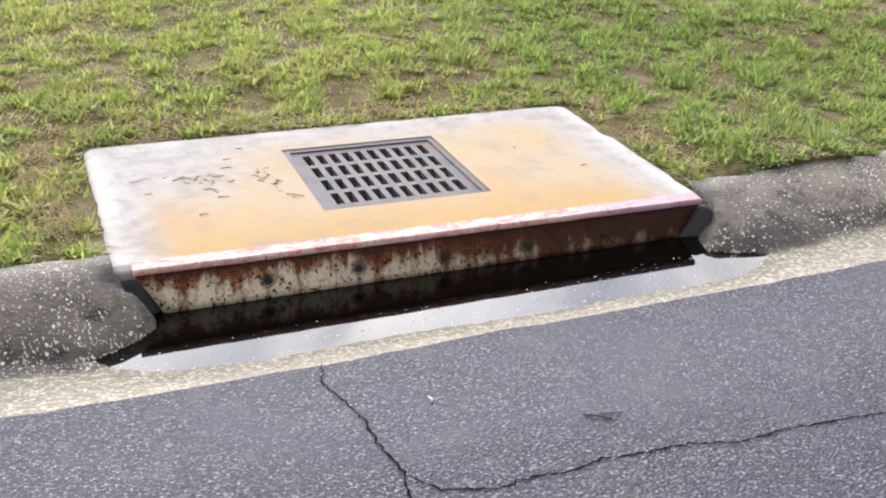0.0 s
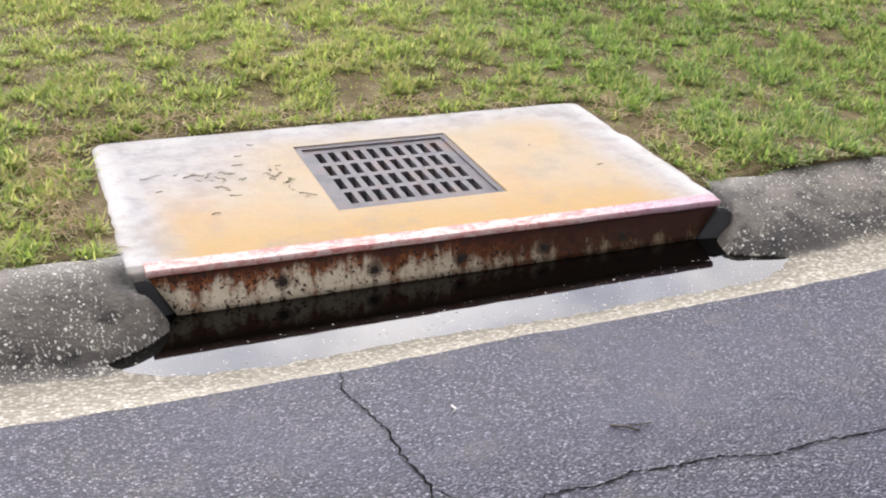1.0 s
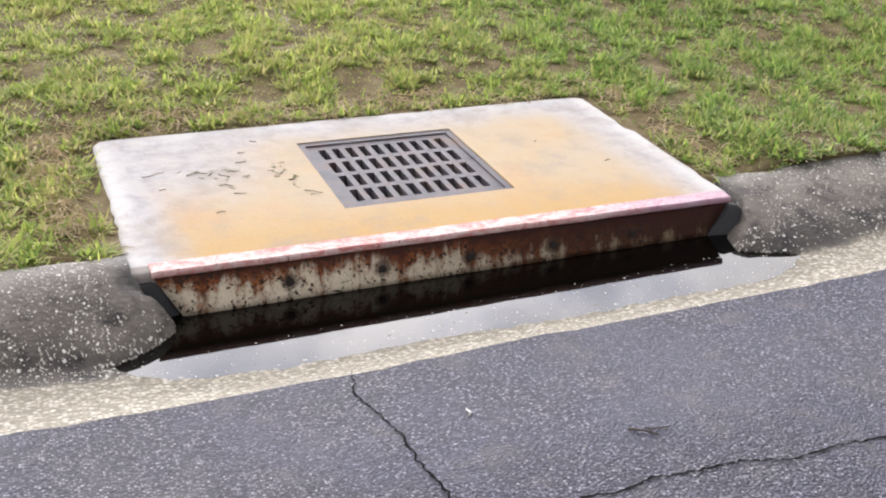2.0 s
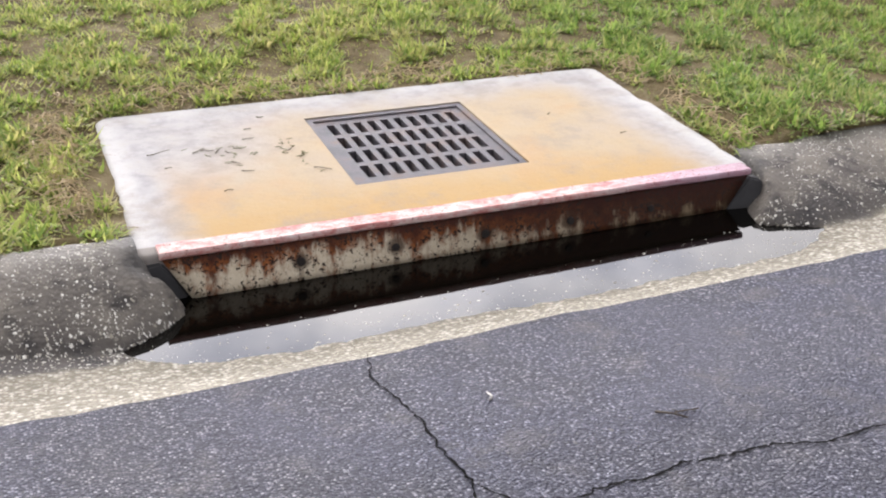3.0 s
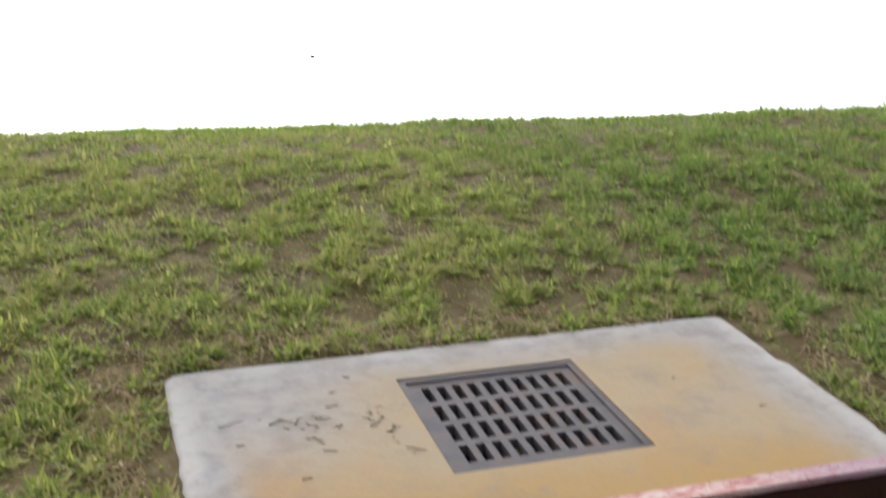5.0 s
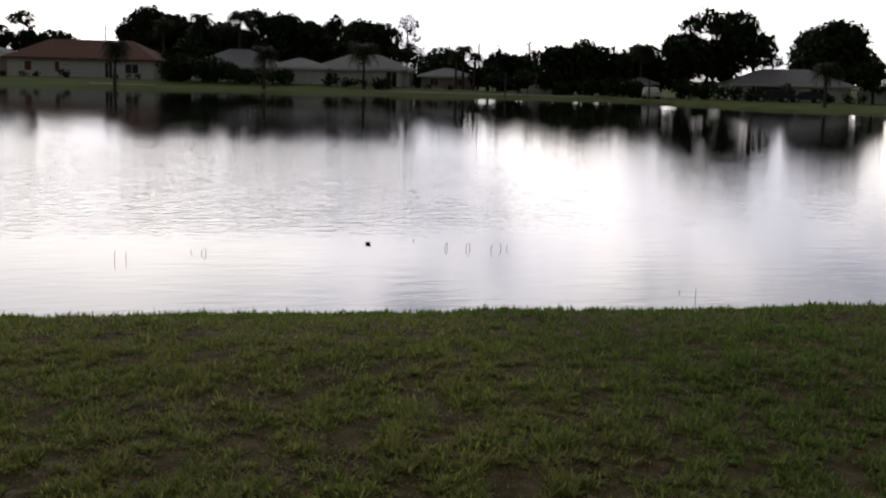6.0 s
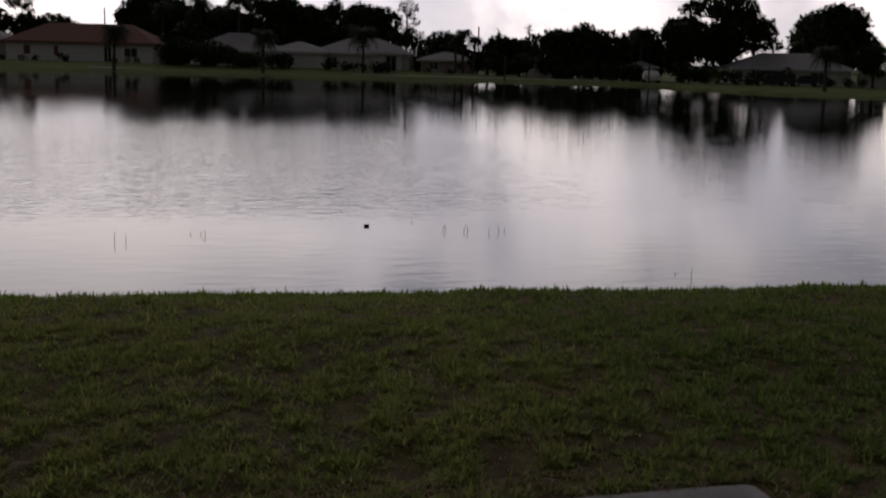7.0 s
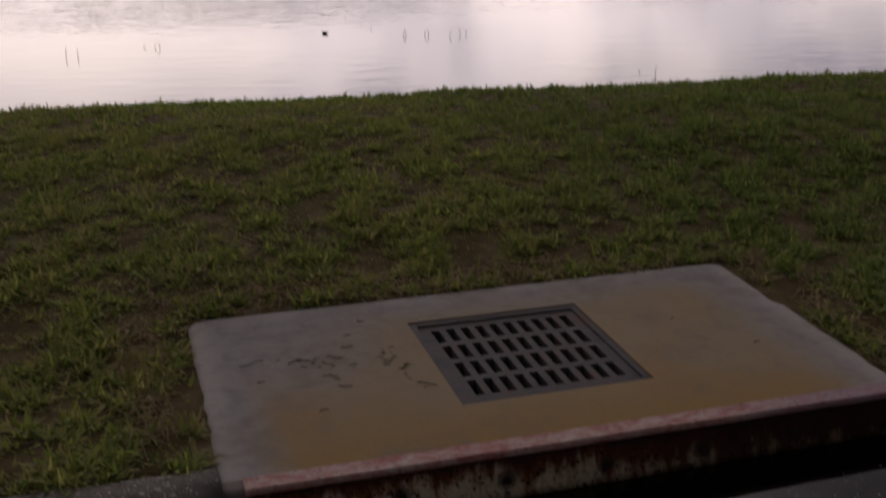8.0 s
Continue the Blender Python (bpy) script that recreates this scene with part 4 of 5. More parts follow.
def blades(seed, n, area, length, width, bare_effect=1.0, flat=False):
    rng = np.random.default_rng(seed)
    x, y = rng.uniform(area[0], area[1], n), rng.uniform(area[2], area[3], n)
    tuft = rng.integers(0, n // 7, n)
    cx, cy = rng.uniform(area[0], area[1], n // 7), rng.uniform(area[2], area[3], n // 7)
    gather = rng.random(n) < 0.75
    x = np.where(gather, cx[tuft] + rng.normal(0, 0.022, n), x)
    y = np.where(gather, cy[tuft] + rng.normal(0, 0.022, n), y)
    v = y - bend(x)
    off_slab = (x < -0.075) | (x > 2.04) | (y > 1.2)
    ok = off_slab & (v > np.where(x > 2.0, 0.07, 0.095)) & (rng.random(n) > bare(x, y) * bare_effect)
    clump = smooth_step(waves(x, y, 65, 13) + 0.9 * waves(x, y, 66, 40), -0.7, 0.8)
    ok &= rng.random(n) < 0.3 + 0.7 * clump
    x, y, tuft, clump = x[ok], y[ok], tuft[ok], clump[ok]
    n = len(x)
    tall = rng.random(len(cx))[tuft] * 0.7 + 0.5
    l = length * (0.32 + 1.02 * clump) * tall * rng.uniform(0.55, 1.25, n)
    w = width * rng.uniform(0.6, 1.3, n)
    a, lean = rng.uniform(0, 2 * np.pi, n), rng.uniform(1.2, 1.5, n) if flat else rng.uniform(0.6, 1.6, n)
    curl = lean + rng.uniform(-0.5, 0.8, n)
    dx, dy = np.cos(a), np.sin(a)
    sx, sy = -dy * w / 2, dx * w / 2
    z = ground_height(x, y) - 0.004
    mx, my, mz = x + dx * np.sin(lean) * l * 0.5, y + dy * np.sin(lean) * l * 0.5, z + np.cos(lean) * l * 0.5
    tx, ty, tz = mx + dx * np.sin(curl) * l * 0.5, my + dy * np.sin(curl) * l * 0.5, mz + np.cos(curl) * l * 0.5
    verts = np.stack([np.stack([x - sx, y - sy, z], -1), np.stack([x + sx, y + sy, z], -1), np.stack([mx + sx, my + sy, mz], -1), np.stack([mx - sx, my - sy, mz], -1), np.stack([tx, ty, np.maximum(tz, z + 0.002)], -1)], 1)
    k = 5 * np.arange(n)[:, None]
    return verts.reshape(-1, 3), k + np.array([[0, 1, 2]]), k + np.array([[0, 2, 3]]), k + np.array([[3, 2, 4]])


def grass_object(seed, n, area, length, width, label, bare_effect=1.0, mat=None, flat=False):
    verts, *tris = blades(seed, n, area, length, width, bare_effect, flat)
    tri = np.concatenate(tris)
    me = bpy.data.meshes.new("grass")
    me.vertices.add(len(verts))
    me.vertices.foreach_set("co", verts.ravel())
    me.loops.add(tri.size)
    me.loops.foreach_set("vertex_index", tri.ravel().astype(np.int32))
    me.polygons.add(len(tri))
    me.polygons.foreach_set("loop_start", np.arange(0, tri.size, 3, dtype=np.int32))
    me.polygons.foreach_set("use_smooth", np.ones(len(tri), dtype=bool))
    me.materials.append(mat or GRASS)
    me.update(calc_edges=True)
    ob = place("grass", me)
    return tagged(ob, label, "grass", kind="stuff")


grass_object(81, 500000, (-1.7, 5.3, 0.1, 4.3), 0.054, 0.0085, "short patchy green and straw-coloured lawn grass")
grass_object(86, 110000, (-1.4, 4.8, 0.1, 4.4), 0.060, 0.0050, "flattened dead straw thatch between the living grass", -0.2, THATCH, True)
grass_object(82, 190000, (-3.2, 7.6, 4.1, 9.2), 0.056, 0.0125, "thick green grass on the slope to the lake")
grass_object(83, 26000, (-2.6, 9.0, 7.2, 9.4), 0.052, 0.008, "taller bright green grass along the water's edge", 0.0)
grass_object(84, 36000, (-11, -1.6, 0.1, 9.4), 0.075, 0.024, "thick green grass on the slope to the lake")
grass_object(85, 36000, (5.2, 15.0, 0.5, 9.0), 0.075, 0.024, "thick green grass on the slope to the lake")


# ---- litter on the slab ----
rng = random.Random(12)


def scrap(x, y, length, turn, mat, radius=0.0017, name="twig", label="dark broken twig lying on the slab"):
    pts = []
    for k in range(4):
        s = (k / 3 - 0.5) * length
        px, py = x + s * math.cos(turn) + rng.uniform(-0.004, 0.004), y + s * math.sin(turn) + rng.uniform(-0.004, 0.004)
        pts.append((px, py, slab_z(px, py) + radius + rng.uniform(0.0, 0.003)))
    return twig(name, pts, radius, mat, label, "twig" if name == "twig" else "leaf")


for x, y, length, turn in ((0.12, 0.765, 0.085, 0.35), (0.255, 0.745, 0.055, 0.6), (0.285, 0.735, 0.045, -0.1), (0.315, 0.725, 0.035, 0.8), (0.345, 0.70, 0.03, -0.9), (0.355, 0.60, 0.03, -0.8), (0.375, 0.52, 0.035, -0.4),
                           (0.62, 0.465, 0.06, -0.5), (0.58, 0.60, 0.03, 1.0), (0.56, 0.67, 0.035, 0.9), (0.545, 0.73, 0.03, 1.2), (0.13, 0.62, 0.025, 0.3), (0.28, 0.38, 0.03, 0.1), (1.75, 0.446, 0.03, 0.3), (1.575, 0.709, 0.02, 0.8), (0.46, 0.90, 0.03, 0.2), (0.53, 1.0, 0.025, -0.4), (0.44, 0.80, 0.04, 0.1)):
    scrap(x, y, length, turn, SCRAP)
for k in range(34):
    x, y = (rng.gauss(0.33, 0.06), rng.gauss(0.67, 0.06)) if k % 2 else (rng.gauss(0.56, 0.025), rng.gauss(0.65, 0.09))
    scrap(x, y, rng.uniform(0.012, 0.03), rng.uniform(0, 3.1), CLIPPING, 0.0013, "grass_clipping", "dry grass clipping lying on the slab")


def runners(n, seed, area):
    """Dry creeping stems at the slab's edge, joined."""
    r = random.Random(seed)
    verts, faces = [], []
    for _ in range(n):
        x, y = r.uniform(area[0], area[1]), r.uniform(area[2], area[3])
        a, l = r.uniform(0, 6.28), r.uniform(0.04, 0.12)
        z = float(ground_height(np.array(x), np.array(y)))
        pts = [(x + l * t * math.cos(a + t) - l / 2 * math.cos(a), y + l * t * math.sin(a + t) - l / 2 * math.sin(a), z + 0.008 + 0.035 * math.sin(3.1 * t) * r.random()) for t in (0, 0.33, 0.66, 1)]
        v, f = tube(pts, [0.0022, 0.002, 0.0017, 0.001], 4)
        faces += [tuple(i + len(verts) for i in q) for q in f]
        verts += v
    return verts, faces


verts, faces = runners(170, 5, (-0.27, -0.15, 0.30, 1.22))
tagged(place("dry_grass", mesh_from("dry_grass", verts, faces, DRY)), "matted brown dead grass runners beside the slab", "dry grass", kind="stuff")
verts, faces = runners(230, 6, (-0.2, 2.2, 1.19, 1.42))
tagged(place("dry_grass", mesh_from("dry_grass", verts, faces, DRY)), "matted brown dead grass runners behind the slab", "dry grass", kind="stuff")
verts, faces = runners(120, 7, (2.09, 2.26, 0.22, 1.25))
tagged(place("dry_grass", mesh_from("dry_grass", verts, faces, DRY)), "sparse brown dead grass runners between slab and curb", "dry grass", kind="stuff")

# ---- plants standing in the lake ----
REEDS = [(-0.70, 11.97, 0.15, 0.02), (-0.56, 11.96, 0.13, 0.0), (0.37, 12.4, 0.07, 0.05), (0.44, 12.4, 0.10, -0.05), (0.24, 12.5, 0.05, 0.05), (3.66, 12.55, 0.09, 0.07), (3.72, 12.6, 0.11, -0.03), (3.95, 12.5, 0.10, 0.06), (4.0, 12.45, 0.12, -0.04), (4.25, 12.3, 0.10, 0.05), (4.45, 12.45, 0.11, -0.06), (4.52, 12.45, 0.07, 0.05), (3.39, 13.3, 0.05, 0.03), (5.60, 8.86, 0.13, 0.02), (5.5, 9.07, 0.04, 0.03)]
for x, y, tall, lean in REEDS:
    lean = lean * 0.5
    pts = [(x + 0.06, y + 0.13, LAKE_Z - 0.05), (x + 0.06 + lean * 0.4, y + 0.13, LAKE_Z + tall * 0.5), (x + 0.06 + lean, y + 0.14, LAKE_Z + tall * 0.85)]
    verts, faces = tube(pts, [0.004, 0.0035, 0.0015], 5)
    tagged(place("reed", mesh_from("reed", verts, faces, REED)), "thin dark reed stem standing in the lake", "reed", "reeds in the lake")
verts, faces = [], []
for k in range(16):
    a, l = rng.uniform(0, 6.28), rng.uniform(0.018, 0.038)
    p = (2.75 + 0.02 * math.cos(a), 13.2 + 0.02 * math.sin(a), LAKE_Z - 0.01)
    v, f = tube([p, (p[0] + l * 0.5 * math.cos(a), p[1] + l * 0.5 * math.sin(a), LAKE_Z + l * 0.9), (p[0] + l * math.cos(a), p[1] + l * math.sin(a), LAKE_Z + l * 0.7)], [0.006, 0.007, 0.002], 5)
    faces += [tuple(i + len(verts) for i in q) for q in f]
    verts += v
tagged(place("water_plant", mesh_from("water_plant", verts, faces, LEAF_DARK)), "small dark clump of water weed afloat on the lake", "water plant")


# ---- the far bank ----
EAST = 1.0  # the far bank lies this much further along
SHORE_TURN = math.degrees(math.atan(-0.324))


def strip(name, points, width, mat, label, category, lift=0.11):
    verts, faces = [], []
    for x, y in points:
        for s in (-width / 2, width / 2):
            verts.append((x, y + s, float(ground_height(np.array(x), np.array(y + s))) + lift))
    for i in range(len(points) - 1):
        faces.append((2 * i, 2 * i + 2, 2 * i + 3, 2 * i + 1))
    return tagged(place(name, mesh_from(name, verts, faces, mat)), label, category, kind="structure")


strip("pavement", [(x, far_shore(x) + 4.2) for x in np.linspace(22, 50, 15)], 1.6, PAVING, "pale concrete path along the far bank", "path")
strip("pavement", [(x, far_shore(x) + 5.0 - 0.2 * (x + 6)) for x in np.linspace(-6, 1, 8)], 1.5, PAVING, "pale concrete driveway beside the lawn", "driveway")


def prism_roof(w, d, eave, ridge, hang=0.5, hip=1.0, thick=0.18):
    """A hipped roof centred on the origin; hip 0 gives gables."""
    bm = bmesh.new()
    W, D = w / 2 + hang, d / 2 + hang
    r = max(0.2, W - D * hip)
    low = [bm.verts.new(p) for p in ((-W, -D, eave), (W, -D, eave), (W, D, eave), (-W, D, eave))]
    up = [bm.verts.new(p) for p in ((-W, -D, eave + thick), (W, -D, eave + thick), (W, D, eave + thick), (-W, D, eave + thick))]
    a, b = bm.verts.new((-r, 0, ridge)), bm.verts.new((r, 0, ridge))
    bm.faces.new(low[::-1])
    for i in range(4):
        j = (i + 1) % 4
        bm.faces.new((low[i], low[j], up[j], up[i]))
    bm.faces.new((up[0], up[1], b, a)), bm.faces.new((up[2], up[3], a, b))
    bm.faces.new((up[1], up[2], b)), bm.faces.new((up[3], up[0], a))
    return bm


def house(x, y, w, d, base, eave, ridge, roof_mat, wall_mat, label, openings, hip=1.0, turn=SHORE_TURN):
    """openings: (kind, x from the middle, width, bottom, top) on the lake side."""
    ob = new("house")
    tagged(ob, label, "house")
    part("wall", boxed(-w / 2, w / 2, -d / 2, d / 2, -0.4, eave), wall_mat, ob)
    part("roof", prism_roof(w, d, eave, ridge, hip=hip), roof_mat, ob)
    part("fascia", boxed(-w / 2 - 0.53, w / 2 + 0.53, -d / 2 - 0.56, -d / 2 - 0.50, eave - 0.06, eave + 0.16), TRIM if roof_mat is ROOF_GREY else roof_mat, ob)
    for kind, at, wide, low, high in openings:
        if kind == "garage_door":
            door = part(kind, boxed(at - wide / 2, at + wide / 2, -d / 2 - 0.06, -d / 2 - 0.005, low, high, bevel=0.01), TRIM, ob, "white panelled garage door")
            for k in range(1, 4):
                z = low + (high - low) * k / 4
                part("panel_seam", boxed(at - wide / 2 + 0.05, at + wide / 2 - 0.05, -d / 2 - 0.068, -d / 2 - 0.058, z - 0.015, z + 0.015), PAVING, door)
        elif kind == "shutter":
            part(kind, boxed(at - wide / 2, at + wide / 2, -d / 2 - 0.06, -d / 2 - 0.005, low, high), ROOF_BROWN, ob, "dark window shutter")
        else:
            win = part(kind, boxed(at - wide / 2, at + wide / 2, -d / 2 - 0.03, -d / 2 - 0.004, low, high), GLASS, ob, "dark glass")
            for x0, x1, z0, z1 in ((at - wide / 2 - 0.08, at + wide / 2 + 0.08, high, high + 0.09), (at - wide / 2 - 0.08, at + wide / 2 + 0.08, low - 0.09, low), (at - wide / 2 - 0.08, at - wide / 2, low, high), (at + wide / 2, at + wide / 2 + 0.08, low, high), (at - 0.03, at + 0.03, low, high)):
                part("frame", boxed(x0, x1, -d / 2 - 0.06, -d / 2 - 0.006, z0, z1), TRIM, win)
    ob.matrix_world = pose(x + EAST, y, base, 0, 0, turn)
    return ob


house(-7.5, 153.0, 18.5, 8.0, 0.25, 2.15, 4.65, ROOF_BROWN, WALL, "low white house with a brown hipped shingle roof", [("garage_door", 0.3, 5.2, 0.0, 1.9), ("shutter", -6.6, 0.8, 0.7, 1.8), ("shutter", -2.9, 0.5, 0.6, 1.8), ("window", 6.5, 1.6, 0.6, 1.7), ("door", 3.6, 0.9, 0.0, 1.8)])
house(-20.5, 160.0, 8.0, 7.0, 0.2, 2.3, 3.8, ROOF_GREY, WALL_PINK, "low house with a grey roof half behind trees", [("window", 0, 1.2, 0.7, 1.7)])
house(10.8, 149.5, 10.5, 8.0, 0.05, 1.9, 4.2, ROOF_GREY, WALL, "low white house with a grey roof behind a hedge", [("window", -3, 1.4, 0.6, 1.6), ("window", 2, 1.4, 0.6, 1.6)])
house(17.2, 138.8, 6.6, 6.0, 0.0, 1.95, 3.25, ROOF_GREY, WALL, "small grey-roofed wing with a white garage door", [("garage_door", 0.4, 2.0, 0.0, 1.8), ("window", -2.2, 0.9, 0.7, 1.6)])
house(25.3, 140.0, 11.5, 8.0, -0.1, 2.05, 4.0, ROOF_GREY, WALL, "white house with a grey hipped roof and tall entry window", [("window", -3.4, 1.2, 0.6, 1.6), ("window", 4.3, 0.5, 0.4, 1.7)])
gable = house(26.8, 133.3, 3.2, 3.0, -0.05, 2.1, 3.1, ROOF_GREY, WALL, "white entry porch with a gabled roof and tall glass doors", [("door", 0.6, 1.2, 0.0, 1.9)], 0.4)
house(35.0, 137.0, 6.0, 5.0, -0.1, 1.5, 2.6, ROOF_GREY, WALL_PINK, "pale pink bungalow half hidden by palms", [("window", -1.4, 1.0, 0.5, 1.3), ("window", 1.5, 1.0, 0.5, 1.3)])
house(45.3, 133.0, 3.6, 4.0, -0.05, 1.55, 2.3, ROOF_BROWN, WALL, "small white shed with a red-brown roof", [("window", 0.6, 0.7, 0.4, 1.2)])
house(56.0, 126.5, 3.0, 3.0, -0.3, 1.5, 2.3, ROOF_GREY, WALL, "white cottage seen between dark trees", [("door", 0.2, 0.9, 0.0, 1.4)])
house(73.2, 123.2, 13.5, 8.0, -0.35, 1.75, 3.75, ROOF_GREY, WALL, "low white house with a wide grey hipped roof", [("window", -2.5, 1.6, 0.6, 1.6), ("garage_door", -4.8, 2.4, 0.0, 1.6), ("window", 3.0, 1.8, 0.6, 1.5)])
house(82.0, 116.5, 5.0, 3.0, -0.3, 1.35, 1.6, ROOF_GREY, WALL, "low white outbuilding beside the house", [("door", 0.5, 0.9, 0.0, 1.2)])


def leaf_cloud(rng, centres, radii, per, size):
    """Many small folded leaf clumps in blobs: vertices and triangles."""
    verts = []
    for c, r in zip(centres, radii):
        n = max(8, int(per * r * r))
        d = rng.normal(size=(n, 3))
        d /= np.linalg.norm(d, axis=1, keepdims=True)
        p = np.array(c) + d * (r * rng.uniform(0.35, 1.08, (n, 1)) ** 0.6) * np.array([1, 1, 0.8])
        u, w = rng.normal(size=(n, 3)), rng.normal(size=(n, 3))
        u /= np.linalg.norm(u, axis=1, keepdims=True)
        w /= np.linalg.norm(w, axis=1, keepdims=True)
        s = size * rng.uniform(0.6, 1.5, (n, 1))
        verts.append(np.stack([p - u * s, p + u * s, p + w * s * 1.3], 1))
    v = np.concatenate(verts).reshape(-1, 3)
    return v, np.arange(len(v)).reshape(-1, 3)


def tree(x, y, base, tall, width, seed, mat=None, gaps=0.0, trunk_part=0.35, label="dark broad-leaved tree on the far bank"):
    rng = np.random.default_rng(seed)
    ob = new("tree")
    tagged(ob, label, "tree")
    ob.location = (x + EAST, y, base)
    fork = tall * trunk_part
    verts, faces = tube([(0, 0, -0.3), (0.05 * width * rng.normal() * 0.3, 0, fork * 0.6), (0, 0, fork), (0.03 * width, 0, tall * 0.75)], [0.035 * width + 0.1, 0.028 * width + 0.07, 0.022 * width + 0.05, 0.03], 8)
    centres, radii = [], []
    n = int(9 + 1.2 * width)
    for k in range(n):
        a = rng.uniform(0, 2 * np.pi)
        h = rng.uniform(0, 1)
        reach = width / 2 * math.sqrt(max(0.02, 1 - (2 * h - 0.8) ** 2 / 1.5)) * rng.uniform(0.35, 0.82)
        c = (reach * math.cos(a), reach * math.sin(a) * 0.7, fork + (tall - fork) * (0.08 + 0.80 * h))
        centres.append(c)
        radii.append((0.15 + 0.10 * rng.random()) * width * (1 - 0.45 * gaps))
        if k % 2 == 0:
            v, f = tube([(0, 0, fork * 0.9), (c[0] * 0.5, c[1] * 0.5, (fork + c[2]) / 2 + 0.1), c], [0.014 * width + 0.04, 0.009 * width + 0.02, 0.02], 5)
            faces += [tuple(i + len(verts) for i in q) for q in f]
            verts += v
    place("trunk", mesh_from("trunk", verts, faces, BARK), ob)
    v, f = leaf_cloud(rng, centres, radii, 120 if gaps < 0.3 else 85, 0.22 + 0.008 * width)
    place("crown", mesh_from("crown", v, f, mat or LEAF_DARK), ob)
    return ob


def palm(x, y, base, tall, spread_r, seed, label="palm with a shaggy crown on the far bank", lean=0.0):
    rng = np.random.default_rng(seed)
    ob = new("palm_tree")
    tagged(ob, label, "palm")
    ob.location = (x + EAST, y, base)
    top = tall - spread_r * 0.35
    verts, faces = tube([(0, 0, -0.3), (lean * 0.3, 0, top * 0.4), (lean * 0.8, 0, top * 0.8), (lean, 0, top)], [0.20, 0.15, 0.13, 0.16], 9)
    place("trunk", mesh_from("trunk", verts, faces, PALM_BARK), ob)
    verts, faces = [], []
    for k in range(46):
        a = 2.4 * k + rng.uniform(-0.2, 0.2)
        rise = rng.uniform(-0.8, 1.45)
        out = spread_r * rng.uniform(0.75, 1.05)
        last = None
        for s in range(9):
            t = s / 8
            r = out * t * (1 - 0.15 * t * t)
            z = top + out * (rise * t * 0.75 - 1.05 * t * t * (0.75 + 0.2 * rise))
            p = np.array((lean + r * math.cos(a), r * math.sin(a), z))
            if last is not None:
                side = np.array((-math.sin(a), math.cos(a), 0))
                wide = 0.30 * spread_r * math.sin(math.pi * min(1, 0.15 + 0.85 * t)) + 0.04
                for sign in (-1, 1):
                    tip = p + sign * side * wide + np.array((0, 0, -0.55 * wide)) + (p - last) * 0.6
                    i = len(verts)
                    verts += [tuple(last), tuple(last * 0.45 + p * 0.55), tuple(tip)]
                    faces.append((i, i + 1, i + 2))
                i = len(verts)
                verts += [tuple(last - side * 0.03), tuple(last + side * 0.03), tuple(p)]
                faces.append((i, i + 1, i + 2))
            last = p
    place("crown", mesh_from("crown", verts, faces, LEAF_PALM), ob)
    return ob


def bush(x, y, base, tall, width, seed, mat=None, label="dark rounded shrub on the far bank"):
    rng = np.random.default_rng(seed)
    ob = new("bush")
    tagged(ob, label, "bush")
    ob.location = (x + EAST, y, base)
    centres, radii = [], []
    for k in range(max(3, int(width * 1.6))):
        centres.append((rng.uniform(-0.42, 0.42) * width, rng.uniform(-0.5, 0.5), tall * rng.uniform(0.25, 0.62)))
        radii.append(tall * rng.uniform(0.34, 0.46))
    v, f = leaf_cloud(rng, centres, radii, 190, 0.16)
    verts, faces = tube([(0, 0, -0.2), (0, 0, tall * 0.3), (0.02, 0, tall * 0.5)], [0.08, 0.06, 0.03], 6)
    place("stem", mesh_from("stem", verts, faces, BARK), ob)
    place("crown", mesh_from("crown", v, f, mat or LEAF_DARK), ob)
    return ob


def pole(x, y, base, tall, radius, label, name="utility_pole", arms=True):
    ob = new(name)
    tagged(ob, label, "pole")
    ob.location = (x + EAST, y, base)
    verts, faces = tube([(0, 0, -0.4), (0, 0, tall * 0.6), (0, 0, tall)], [radius, radius * 0.85, radius * 0.7], 8)
    place("shaft", mesh_from("shaft", verts, faces, POLE), ob)
    if arms:
        part("crossarm", boxed(-0.7, 0.7, -0.06, 0.06, tall - 0.7, tall - 0.55), POLE, ob)
        for k in (-0.6, 0, 0.6):
            verts, faces = tube([(k, 0, tall - 0.55), (k, 0, tall - 0.42), (k, 0, tall - 0.36)], [0.05, 0.06, 0.03], 6)
            place("insulator", mesh_from("insulator", verts, faces, RIM), ob)


